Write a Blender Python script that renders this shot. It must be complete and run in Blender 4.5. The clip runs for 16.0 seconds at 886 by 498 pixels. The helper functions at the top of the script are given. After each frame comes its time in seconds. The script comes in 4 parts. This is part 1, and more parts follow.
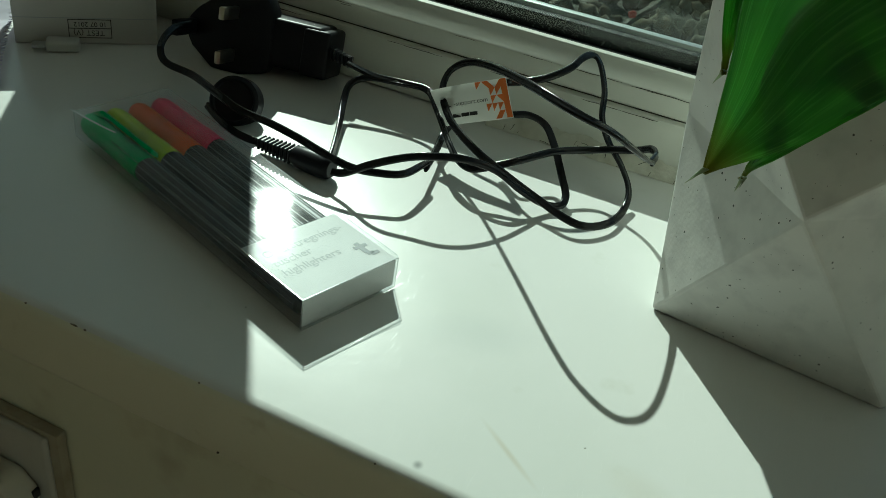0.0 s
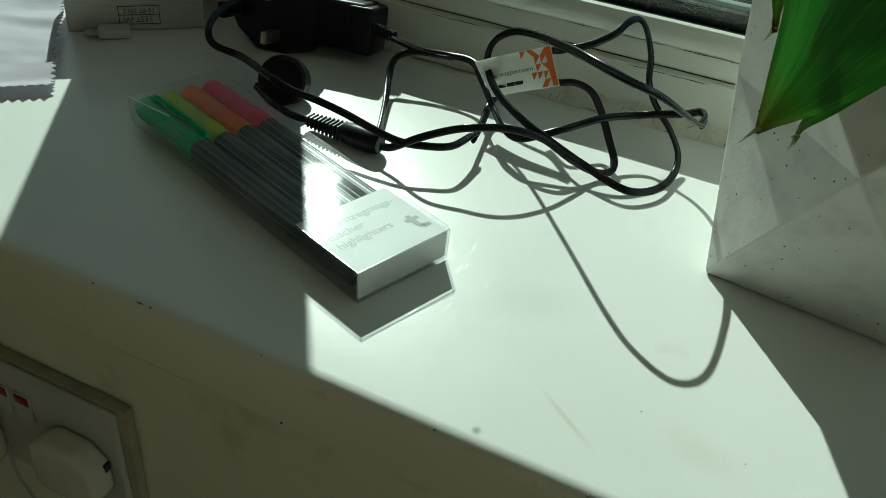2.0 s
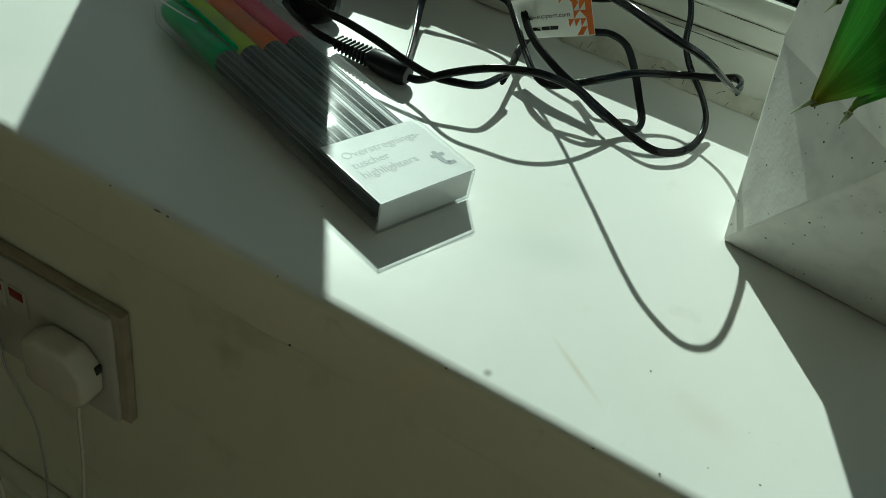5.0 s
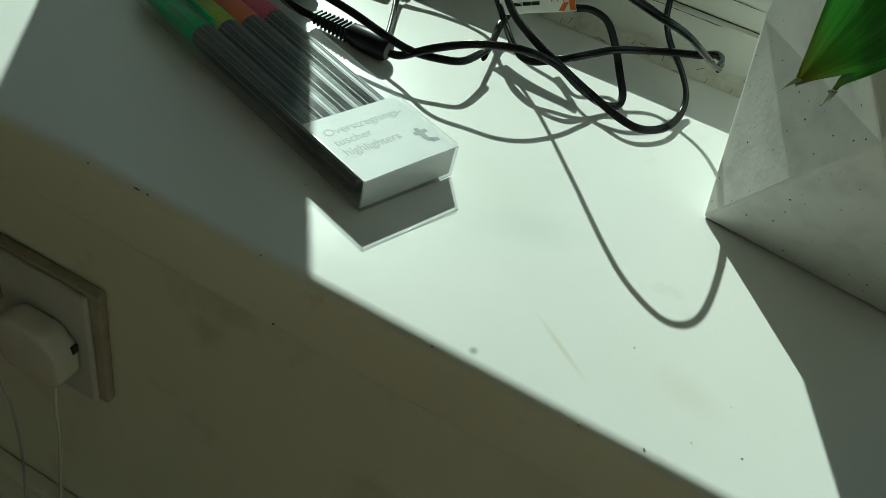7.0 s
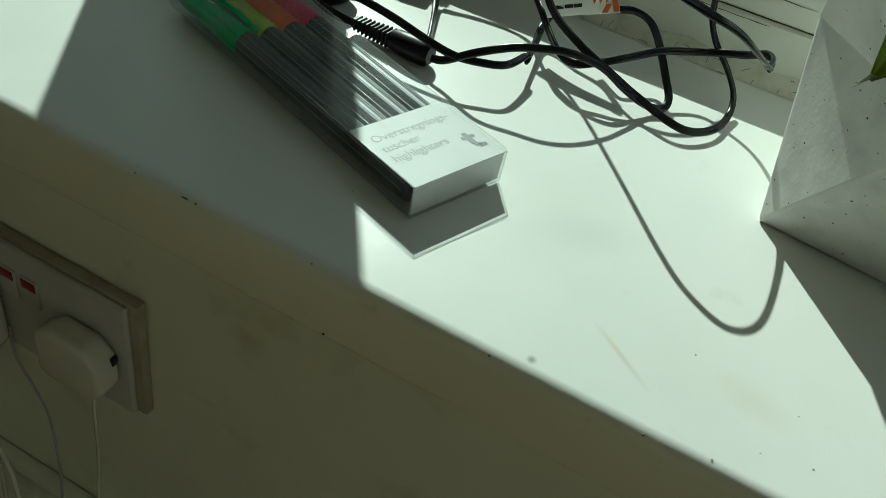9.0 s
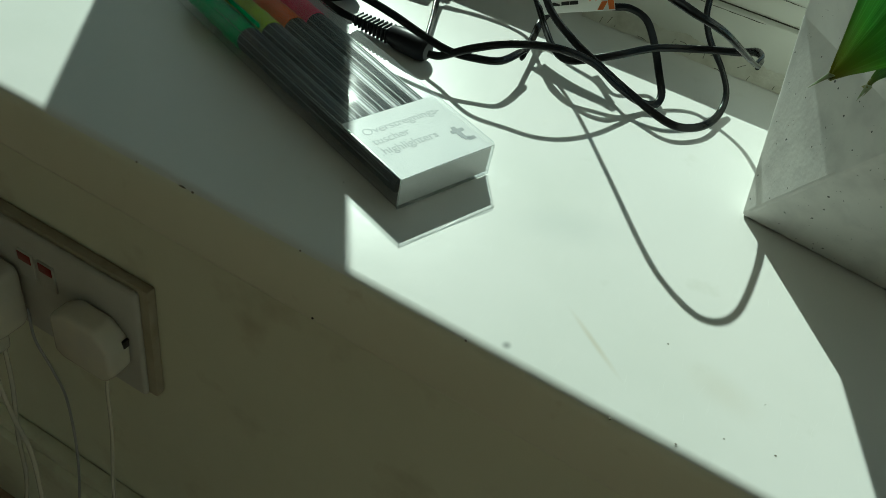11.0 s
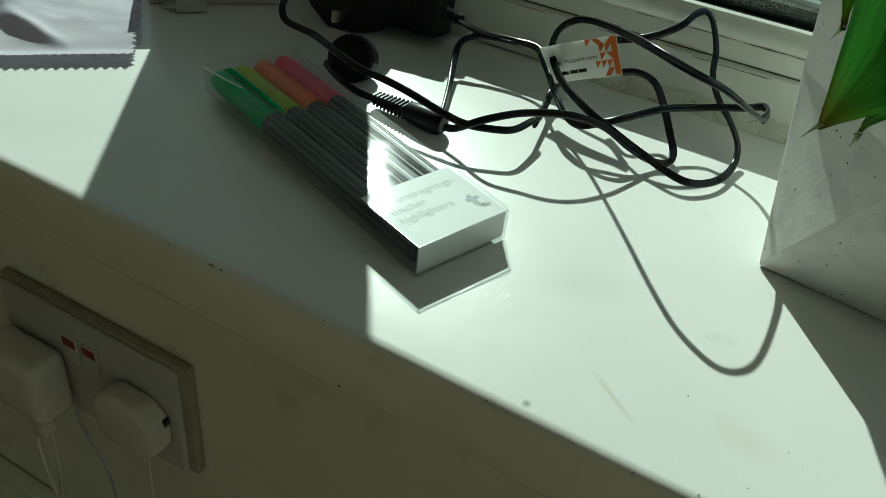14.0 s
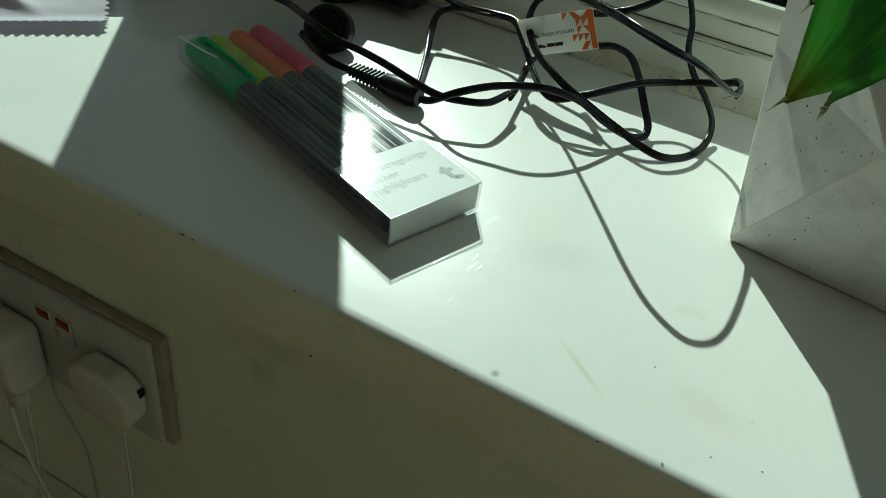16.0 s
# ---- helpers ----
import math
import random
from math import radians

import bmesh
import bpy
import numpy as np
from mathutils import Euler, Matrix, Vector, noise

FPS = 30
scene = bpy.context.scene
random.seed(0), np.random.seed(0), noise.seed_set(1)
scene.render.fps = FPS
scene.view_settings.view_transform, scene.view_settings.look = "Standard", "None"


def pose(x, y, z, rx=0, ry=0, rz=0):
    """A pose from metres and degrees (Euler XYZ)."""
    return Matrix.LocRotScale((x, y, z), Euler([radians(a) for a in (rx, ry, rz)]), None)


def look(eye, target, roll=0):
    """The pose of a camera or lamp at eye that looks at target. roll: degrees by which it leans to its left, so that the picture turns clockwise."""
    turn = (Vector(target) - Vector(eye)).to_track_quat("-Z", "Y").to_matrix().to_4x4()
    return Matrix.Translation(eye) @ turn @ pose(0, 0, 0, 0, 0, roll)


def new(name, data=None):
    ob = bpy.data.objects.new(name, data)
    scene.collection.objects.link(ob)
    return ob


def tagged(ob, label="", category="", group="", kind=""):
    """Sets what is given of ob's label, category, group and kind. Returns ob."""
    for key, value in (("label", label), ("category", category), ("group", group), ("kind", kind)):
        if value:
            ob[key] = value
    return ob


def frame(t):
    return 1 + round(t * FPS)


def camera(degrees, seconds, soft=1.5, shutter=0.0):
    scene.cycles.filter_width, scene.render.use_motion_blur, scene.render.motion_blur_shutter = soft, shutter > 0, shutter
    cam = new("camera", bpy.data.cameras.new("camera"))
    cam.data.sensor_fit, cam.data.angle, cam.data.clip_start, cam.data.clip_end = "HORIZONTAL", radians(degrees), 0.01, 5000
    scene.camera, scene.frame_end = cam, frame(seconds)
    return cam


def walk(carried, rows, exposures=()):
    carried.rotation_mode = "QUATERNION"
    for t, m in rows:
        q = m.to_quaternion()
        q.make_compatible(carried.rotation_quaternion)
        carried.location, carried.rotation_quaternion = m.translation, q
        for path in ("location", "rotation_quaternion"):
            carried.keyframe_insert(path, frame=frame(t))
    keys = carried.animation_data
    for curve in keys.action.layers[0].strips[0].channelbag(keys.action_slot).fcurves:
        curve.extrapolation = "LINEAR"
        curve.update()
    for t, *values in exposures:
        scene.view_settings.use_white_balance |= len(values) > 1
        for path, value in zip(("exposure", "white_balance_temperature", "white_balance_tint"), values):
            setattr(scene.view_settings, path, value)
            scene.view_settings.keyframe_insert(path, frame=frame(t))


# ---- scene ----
cam = camera(55.0, 16.0, soft=0.6)
PATH = [
    (0, (0.1952, -0.1577, 0.1896), (-0.0724, 0.6306, -0.3644), 9.50),
    (0.5, (0.1968, -0.1624, 0.1972), (-0.1299, 0.6125, -0.3439), 5.95),
    (1, (0.1966, -0.1617, 0.1940), (-0.1293, 0.6156, -0.3442), 5.58),
    (1.5, (0.1964, -0.1616, 0.1928), (-0.1141, 0.6186, -0.3503), 6.47),
    (2, (0.1947, -0.1618, 0.1902), (-0.1114, 0.5896, -0.3944), 5.82),
    (2.5, (0.1946, -0.1592, 0.1896), (-0.1637, 0.5144, -0.4568), -0.36),
    (3, (0.1960, -0.1571, 0.1888), (-0.1659, 0.5091, -0.4633), -1.31),
    (3.5, (0.1854, -0.1620, 0.1940), (-0.1822, 0.4996, -0.4595), 1.98),
    (4, (0.1768, -0.1659, 0.1960), (-0.1501, 0.5276, -0.4460), 7.60),
    (4.5, (0.1819, -0.1644, 0.1874), (-0.0985, 0.5579, -0.4448), 11.52),
    (5, (0.1829, -0.1655, 0.1865), (-0.0817, 0.5582, -0.4508), 13.18),
    (7.5, (0.1786, -0.1662, 0.1858), (-0.0423, 0.5579, -0.4675), 14.75),
    (8, (0.1772, -0.1648, 0.1854), (-0.0660, 0.5673, -0.4508), 13.27),
    (8.5, (0.1687, -0.1660, 0.1799), (-0.0797, 0.5587, -0.4628), 12.83),
    (11, (0.1846, -0.1686, 0.1885), (-0.0894, 0.5296, -0.4728), 12.23),
    (11.5, (0.1940, -0.1711, 0.1976), (-0.1453, 0.5134, -0.4477), 6.94),
    (12, (0.1943, -0.1735, 0.2000), (-0.2030, 0.5235, -0.3969), 3.66),
    (12.5, (0.1963, -0.1722, 0.1974), (-0.1949, 0.5344, -0.3922), 4.17),
    (13, (0.1955, -0.1730, 0.1980), (-0.1818, 0.5346, -0.3995), 4.92),
    (13.5, (0.1955, -0.1723, 0.1952), (-0.1698, 0.5396, -0.4045), 5.62),
    (14, (0.1952, -0.1723, 0.1939), (-0.1539, 0.5443, -0.4099), 6.52),
    (14.5, (0.1959, -0.1719, 0.1936), (-0.1443, 0.5466, -0.4130), 7.05),
    (15, (0.1949, -0.1714, 0.1919), (-0.1278, 0.5503, -0.4205), 8.22),
    (15.5, (0.1968, -0.1712, 0.1927), (-0.1262, 0.5509, -0.4190), 8.54),
    (16, (0.1995, -0.1718, 0.1935), (-0.1220, 0.5406, -0.4303), 8.02),
]
walk(cam, [(t, look(eye, target, roll)) for t, eye, target, roll in PATH], [(t, stops, 5880, -20) for t, stops in ((0.0, -0.03), (1.9, 0.0), (2.3, 0.2), (3.0, 0.2), (3.5, 0.03), (4.0, 0.20), (4.5, 0.03), (7.4, 0.05), (8.5, 0.10), (11.0, 0.05), (11.5, 0.05), (12.2, 0.13), (13.0, 0.07), (16.0, 0.05))])

# ---- world, sun, exposure ----
SUN_WAY = Vector((0.4555, -0.6685, -0.588))
world = bpy.data.worlds.new("sky")
scene.world = world
world.use_nodes = True
wn = world.node_tree
wn.nodes.clear()
sky = wn.nodes.new("ShaderNodeTexSky")
sky.sky_type, sky.sun_disc = "NISHITA", False
sky.sun_elevation, sky.sun_rotation = radians(36.0), math.atan2(-0.4555, 0.6685)
bg = wn.nodes.new("ShaderNodeBackground")
bg.inputs["Strength"].default_value = 0.046
wo = wn.nodes.new("ShaderNodeOutputWorld")
wn.links.new(sky.outputs[0], bg.inputs[0])
wn.links.new(bg.outputs[0], wo.inputs[0])
sun_data = bpy.data.lights.new("sun", "SUN")
sun_data.energy, sun_data.angle, sun_data.color = 4.5, radians(0.55), (1.0, 0.97, 0.90)
sun = new("sun", sun_data)
sun.matrix_world = look((-3.0, 4.4, 3.9), Vector((-3.0, 4.4, 3.9)) + SUN_WAY)


# ---- materials ----
def material(name, base, rough=0.5, metal=0.0, spec=0.5, coat=0.0, grain=None, stain=None, bump=None, subsurface=0.0):
    """grain and stain: (scale, other colour, low, high); bump: (scale, strength)."""
    m = bpy.data.materials.new(name)
    m.use_nodes = True
    nt = m.node_tree
    bs = nt.nodes["Principled BSDF"]
    bs.inputs["Base Color"].default_value = (*base, 1)
    bs.inputs["Roughness"].default_value = rough
    bs.inputs["Metallic"].default_value = metal
    bs.inputs["Specular IOR Level"].default_value = spec
    bs.inputs["Coat Weight"].default_value = coat
    if subsurface:
        bs.inputs["Subsurface Weight"].default_value = subsurface
        bs.inputs["Subsurface Radius"].default_value = (0.003, 0.003, 0.002)
    tc = nt.nodes.new("ShaderNodeTexCoord")
    last = None
    for spot in (grain, stain):
        if not spot:
            continue
        scale, other, low, high = spot
        no = nt.nodes.new("ShaderNodeTexNoise")
        no.inputs["Scale"].default_value, no.inputs["Detail"].default_value = scale, 6
        nt.links.new(tc.outputs["Object"], no.inputs["Vector"])
        ra = nt.nodes.new("ShaderNodeMapRange")
        ra.inputs["From Min"].default_value, ra.inputs["From Max"].default_value = low, high
        nt.links.new(no.outputs["Fac"], ra.inputs["Value"])
        mx = nt.nodes.new("ShaderNodeMix")
        mx.data_type = "RGBA"
        mx.inputs["B"].default_value = (*other, 1)
        if last:
            nt.links.new(last, mx.inputs["A"])
        else:
            mx.inputs["A"].default_value = (*base, 1)
        nt.links.new(ra.outputs[0], mx.inputs["Factor"])
        last = mx.outputs["Result"]
    if last:
        nt.links.new(last, bs.inputs["Base Color"])
    if bump:
        no = nt.nodes.new("ShaderNodeTexNoise")
        no.inputs["Scale"].default_value, no.inputs["Detail"].default_value = bump[0], 4
        nt.links.new(tc.outputs["Object"], no.inputs["Vector"])
        bu = nt.nodes.new("ShaderNodeBump")
        bu.inputs["Strength"].default_value, bu.inputs["Distance"].default_value = bump[1], 0.001
        nt.links.new(no.outputs["Fac"], bu.inputs["Height"])
        nt.links.new(bu.outputs[0], bs.inputs["Normal"])
    return m


def clear(name, tint=(1, 1, 1), gloss=0.04, rough=0.02, wavy=None, dust_haze=0.0):
    """A clear sheet: what lies behind shows through, with a gloss that grows at grazing angles."""
    m = bpy.data.materials.new(name)
    m.use_nodes = True
    nt = m.node_tree
    nt.nodes.clear()
    tr = nt.nodes.new("ShaderNodeBsdfTransparent")
    tr.inputs[0].default_value = (*tint, 1)
    gl = nt.nodes.new("ShaderNodeBsdfGlossy")
    gl.inputs["Roughness"].default_value = rough
    if wavy:
        wt = nt.nodes.new("ShaderNodeTexCoord")
        wz = nt.nodes.new("ShaderNodeTexNoise")
        wz.inputs["Scale"].default_value, wz.inputs["Detail"].default_value = wavy[0], 3
        wb = nt.nodes.new("ShaderNodeBump")
        wb.inputs["Strength"].default_value, wb.inputs["Distance"].default_value = wavy[1], 0.004
        nt.links.new(wt.outputs["Object"], wz.inputs["Vector"])
        nt.links.new(wz.outputs["Fac"], wb.inputs["Height"])
        nt.links.new(wb.outputs[0], gl.inputs["Normal"])
    lw = nt.nodes.new("ShaderNodeLayerWeight")
    pw = nt.nodes.new("ShaderNodeMath")
    pw.operation = "POWER"
    pw.inputs[1].default_value = 5.0
    nt.links.new(lw.outputs["Facing"], pw.inputs[0])
    fr = nt.nodes.new("ShaderNodeMath")
    fr.operation = "MULTIPLY_ADD"
    fr.inputs[1].default_value, fr.inputs[2].default_value = 0.9, gloss
    nt.links.new(pw.outputs[0], fr.inputs[0])
    mx = nt.nodes.new("ShaderNodeMixShader")
    out = nt.nodes.new("ShaderNodeOutputMaterial")
    nt.links.new(fr.outputs[0], mx.inputs[0])
    nt.links.new(tr.outputs[0], mx.inputs[1])
    nt.links.new(gl.outputs[0], mx.inputs[2])
    last = mx.outputs[0]
    if dust_haze:
        # a thin dust film with brighter grains; its bluish tone paints in reflected sky
        dt = nt.nodes.new("ShaderNodeTexCoord")
        grains = nt.nodes.new("ShaderNodeTexVoronoi")
        grains.inputs["Scale"].default_value = 620
        patch = nt.nodes.new("ShaderNodeTexNoise")
        patch.inputs["Scale"].default_value, patch.inputs["Detail"].default_value = 55, 4
        spot = nt.nodes.new("ShaderNodeMapRange")
        spot.inputs["From Min"].default_value, spot.inputs["From Max"].default_value = 0.22, 0.10
        spot.inputs["To Max"].default_value = 0.45
        film = nt.nodes.new("ShaderNodeMapRange")
        film.inputs["From Min"].default_value, film.inputs["From Max"].default_value = 0.35, 0.75
        film.inputs["To Min"].default_value, film.inputs["To Max"].default_value = dust_haze * 0.4, dust_haze * 1.8
        gate = nt.nodes.new("ShaderNodeMath")
        gate.operation = "MULTIPLY_ADD"
        share = nt.nodes.new("ShaderNodeMath")
        share.operation = "MULTIPLY"
        share.inputs[1].default_value = 0.25 / 0.05
        haze = nt.nodes.new("ShaderNodeBsdfDiffuse")
        haze.inputs[0].default_value = (0.80, 0.86, 0.90, 1)
        over = nt.nodes.new("ShaderNodeMixShader")
        for tex in (grains, patch):
            nt.links.new(dt.outputs["Object"], tex.inputs["Vector"])
        nt.links.new(grains.outputs["Distance"], spot.inputs["Value"])
        nt.links.new(patch.outputs["Fac"], film.inputs["Value"])
        nt.links.new(film.outputs[0], share.inputs[0])
        nt.links.new(spot.outputs[0], gate.inputs[0])
        nt.links.new(share.outputs[0], gate.inputs[1])
        nt.links.new(film.outputs[0], gate.inputs[2])
        nt.links.new(gate.outputs[0], over.inputs[0])
        nt.links.new(last, over.inputs[1])
        nt.links.new(haze.outputs[0], over.inputs[2])
        last = over.outputs[0]
    nt.links.new(last, out.inputs[0])
    return m


def sill_paint():
    m = material("sill_gloss_paint", (0.775, 0.77, 0.745), 0.24, spec=0.45, grain=(9, (0.70, 0.71, 0.67), 0.45, 0.75), stain=(45, (0.66, 0.655, 0.60), 0.66, 0.85))
    nt = m.node_tree
    bs = nt.nodes["Principled BSDF"]
    tc = nt.nodes.new("ShaderNodeTexCoord")
    # hairline scratches: short dashes in several directions, thicker in some patches
    total = None
    for turn, scale, width, stretch in ((20, 260, 0.026, 0.035), (75, 230, 0.026, 0.03), (-35, 250, 0.026, 0.045), (48, 210, 0.022, 0.025), (-68, 280, 0.03, 0.05), (5, 200, 0.022, 0.03), (-12, 330, 0.030, 0.06), (62, 300, 0.028, 0.05)):
        mp = nt.nodes.new("ShaderNodeMapping")
        mp.inputs["Rotation"].default_value = (0, 0, radians(turn))
        mp.inputs["Scale"].default_value = (1, stretch * 0.36, 1)
        nz = nt.nodes.new("ShaderNodeTexNoise")
        nz.inputs["Scale"].default_value, nz.inputs["Detail"].default_value = 70, 1
        ad = nt.nodes.new("ShaderNodeMix")
        ad.data_type = "RGBA"
        ad.blend_type = "LINEAR_LIGHT"
        ad.inputs["Factor"].default_value = 0.003
        nt.links.new(tc.outputs["Object"], nz.inputs["Vector"])
        nt.links.new(tc.outputs["Object"], ad.inputs["A"])
        nt.links.new(nz.outputs["Color"], ad.inputs["B"])
        nt.links.new(ad.outputs["Result"], mp.inputs["Vector"])
        vo = nt.nodes.new("ShaderNodeTexVoronoi")
        vo.voronoi_dimensions = "2D"
        vo.inputs["Scale"].default_value = scale * 1.35
        nt.links.new(mp.outputs[0], vo.inputs["Vector"])
        ra = nt.nodes.new("ShaderNodeMapRange")
        ra.inputs["From Min"].default_value, ra.inputs["From Max"].default_value = width * 0.75, width * 0.15
        nt.links.new(vo.outputs["Distance"], ra.inputs["Value"])
        gate = nt.nodes.new("ShaderNodeTexNoise")
        gate.inputs["Scale"].default_value = 32 + abs(turn) * 0.2
        nt.links.new(tc.outputs["Object"], gate.inputs["Vector"])
        gr = nt.nodes.new("ShaderNodeMapRange")
        gr.inputs["From Min"].default_value, gr.inputs["From Max"].default_value = 0.30, 0.58
        nt.links.new(gate.outputs["Fac"], gr.inputs["Value"])
        mu = nt.nodes.new("ShaderNodeMath")
        mu.operation = "MULTIPLY"
        nt.links.new(ra.outputs[0], mu.inputs[0])
        nt.links.new(gr.outputs[0], mu.inputs[1])
        if total:
            sm = nt.nodes.new("ShaderNodeMath")
            sm.operation = "MAXIMUM"
            nt.links.new(total, sm.inputs[0])
            nt.links.new(mu.outputs[0], sm.inputs[1])
            total = sm.outputs[0]
        else:
            total = mu.outputs[0]
    was = bs.inputs["Base Color"].links[0].from_socket
    # scratches also lighten in base colour, which paints in their sun glints
    pale = nt.nodes.new("ShaderNodeMix")
    pale.data_type = "RGBA"
    pale.inputs["B"].default_value = (0.93, 0.935, 0.92, 1)
    part_of = nt.nodes.new("ShaderNodeMath")
    part_of.operation = "MULTIPLY"
    part_of.inputs[1].default_value = 0.48
    nt.links.new(total, part_of.inputs[0])
    nt.links.new(part_of.outputs[0], pale.inputs["Factor"])
    nt.links.new(was, pale.inputs["A"])
    nt.links.new(pale.outputs["Result"], bs.inputs["Base Color"])
    # soft stains: place, turn, half length and half width, colour, strength
    last = pale.outputs["Result"]
    for place, turn, size, tone, most in (((0.1650, 0.0235), -0.635, (0.0190, 0.0016), (0.56, 0.50, 0.38), 0.50), ((0.1432, 0.0052), 0.0, (0.0021, 0.0024), (0.22, 0.23, 0.22), 0.75),
                                          ((0.1350, 0.0700), 0.5, (0.0300, 0.0160), (0.60, 0.62, 0.61), 0.35), ((0.2050, 0.0300), -0.3, (0.0180, 0.0100), (0.66, 0.63, 0.56), 0.40), ((0.0950, 0.0300), 0.9, (0.0160, 0.0100), (0.64, 0.65, 0.63), 0.35)):
        mp = nt.nodes.new("ShaderNodeMapping")
        mp.vector_type = "TEXTURE"
        mp.inputs["Location"].default_value = (*place, 0)
        mp.inputs["Rotation"].default_value = (0, 0, turn)
        mp.inputs["Scale"].default_value = (*size, 1)
        ln = nt.nodes.new("ShaderNodeVectorMath")
        ln.operation = "LENGTH"
        ra = nt.nodes.new("ShaderNodeMapRange")
        ra.interpolation_type = "SMOOTHSTEP"
        ra.inputs["From Min"].default_value, ra.inputs["From Max"].default_value = 1.0, 0.0
        ra.inputs["To Max"].default_value = most
        nt.links.new(tc.outputs["Object"], mp.inputs["Vector"])
        nt.links.new(mp.outputs[0], ln.inputs[0])
        nt.links.new(ln.outputs["Value"], ra.inputs["Value"])
        mx = nt.nodes.new("ShaderNodeMix")
        mx.data_type = "RGBA"
        mx.inputs["B"].default_value = (*tone, 1)
        nt.links.new(ra.outputs[0], mx.inputs["Factor"])
        nt.links.new(last, mx.inputs["A"])
        last = mx.outputs["Result"]
    nt.links.new(last, bs.inputs["Base Color"])
    wave = nt.nodes.new("ShaderNodeTexNoise")
    wave.inputs["Scale"].default_value, wave.inputs["Detail"].default_value = 60, 5
    nt.links.new(tc.outputs["Object"], wave.inputs["Vector"])
    b1 = nt.nodes.new("ShaderNodeBump")
    b1.inputs["Strength"].default_value, b1.inputs["Distance"].default_value = 0.10, 0.001
    nt.links.new(wave.outputs["Fac"], b1.inputs["Height"])
    b2 = nt.nodes.new("ShaderNodeBump")
    b2.invert = True
    b2.inputs["Strength"].default_value, b2.inputs["Distance"].default_value = 0.11, 0.0002
    nt.links.new(total, b2.inputs["Height"])
    nt.links.new(b1.outputs[0], b2.inputs["Normal"])
    nt.links.new(b2.outputs[0], bs.inputs["Normal"])
    return m


M_SILL = sill_paint()
M_NOSE = material("yellower_gloss_paint", (0.74, 0.735, 0.60), 0.34, spec=0.4, grain=(12, (0.68, 0.67, 0.53), 0.4, 0.75), stain=(60, (0.52, 0.47, 0.34), 0.66, 0.86), bump=(120, 0.12))
M_FRAME = material("frame_paint", (0.64, 0.64, 0.57), 0.34, grain=(14, (0.57, 0.57, 0.50), 0.4, 0.8), stain=(120, (0.42, 0.40, 0.32), 0.72, 0.86), bump=(220, 0.12))
M_CRACK = material("crack_dirt", (0.10, 0.09, 0.07), 0.9, grain=(150, (0.03, 0.027, 0.02), 0.4, 0.6))
M_FILLER = material("old_filler", (0.55, 0.54, 0.46), 0.8, grain=(90, (0.42, 0.40, 0.32), 0.45, 0.7), bump=(300, 0.6))
M_WALL = material("wall_emulsion", (0.77, 0.78, 0.63), 0.5, grain=(6, (0.70, 0.70, 0.55), 0.4, 0.7), stain=(22, (0.50, 0.46, 0.33), 0.58, 0.85), bump=(160, 0.15))
M_ROOM = material("room_paint", (0.75, 0.73, 0.68), 0.7, grain=(3, (0.71, 0.69, 0.64), 0.4, 0.7))
M_CEIL = material("ceiling_paint", (0.85, 0.84, 0.81), 0.8, grain=(4, (0.66, 0.65, 0.62), 0.4, 0.7))
M_FLOOR = material("floor_wood", (0.31, 0.215, 0.145), 0.45, grain=(18, (0.23, 0.155, 0.10), 0.35, 0.7))
M_RUBBER = material("black_gasket", (0.014, 0.015, 0.015), 0.55, spec=0.2, stain=(420, (0.16, 0.16, 0.15), 0.58, 0.72))
M_SPACER = material("spacer_hole", (0.10, 0.105, 0.105), 0.5)
M_ALU = material("aluminium", (0.55, 0.57, 0.57), 0.35, metal=1.0)
M_GLASS = clear("window_glass", (0.95, 0.98, 0.955), 0.04, 0.0)
M_BLACK = material("black_plastic", (0.010, 0.010, 0.012), 0.40, spec=0.2, bump=(900, 0.06))
M_CABLE = material("black_cable", (0.013, 0.013, 0.014), 0.17, spec=0.30, grain=(300, (0.014, 0.014, 0.014), 0.45, 0.7))
M_BRASS = material("pin_brass", (0.56, 0.51, 0.42), 0.28, metal=1.0)
M_TAG = material("tag_paper", (0.80, 0.80, 0.78), 0.45, grain=(60, (0.74, 0.74, 0.72), 0.4, 0.8))


def thin(m, tint, share):
    """Lets part of the light through a thin sheet."""
    nt = m.node_tree
    tr = nt.nodes.new("ShaderNodeBsdfTranslucent")
    tr.inputs[0].default_value = (*tint, 1)
    mx = nt.nodes.new("ShaderNodeMixShader")
    mx.inputs[0].default_value = share
    nt.links.new(nt.nodes["Principled BSDF"].outputs[0], mx.inputs[1])
    nt.links.new(tr.outputs[0], mx.inputs[2])
    nt.links.new(mx.outputs[0], nt.nodes["Material Output"].inputs[0])


thin(M_TAG, (0.85, 0.85, 0.8), 0.5)
M_ORANGE = material("tag_orange", (0.85, 0.22, 0.05), 0.5)
M_INK = material("ink", (0.03, 0.03, 0.03), 0.6)
M_CARD = material("label_card", (0.74, 0.74, 0.73), 0.5, spec=0.25, grain=(40, (0.70, 0.70, 0.69), 0.4, 0.8))
M_LETTER = material("grey_print", (0.38, 0.39, 0.40), 0.5)
M_LOGO = material("dark_print", (0.17, 0.18, 0.19), 0.5)
M_PVC = clear("clear_pvc", (0.95, 0.96, 0.965), 0.045, 0.046, wavy=(26, 0.06), dust_haze=0.065)
M_EDGE_STRIP = clear("pvc_edge_strip", (0.82, 0.84, 0.84), 0.2, 0.2)
M_LIP = material("cut_edge_highlight", (0.80, 0.83, 0.82), 0.25)
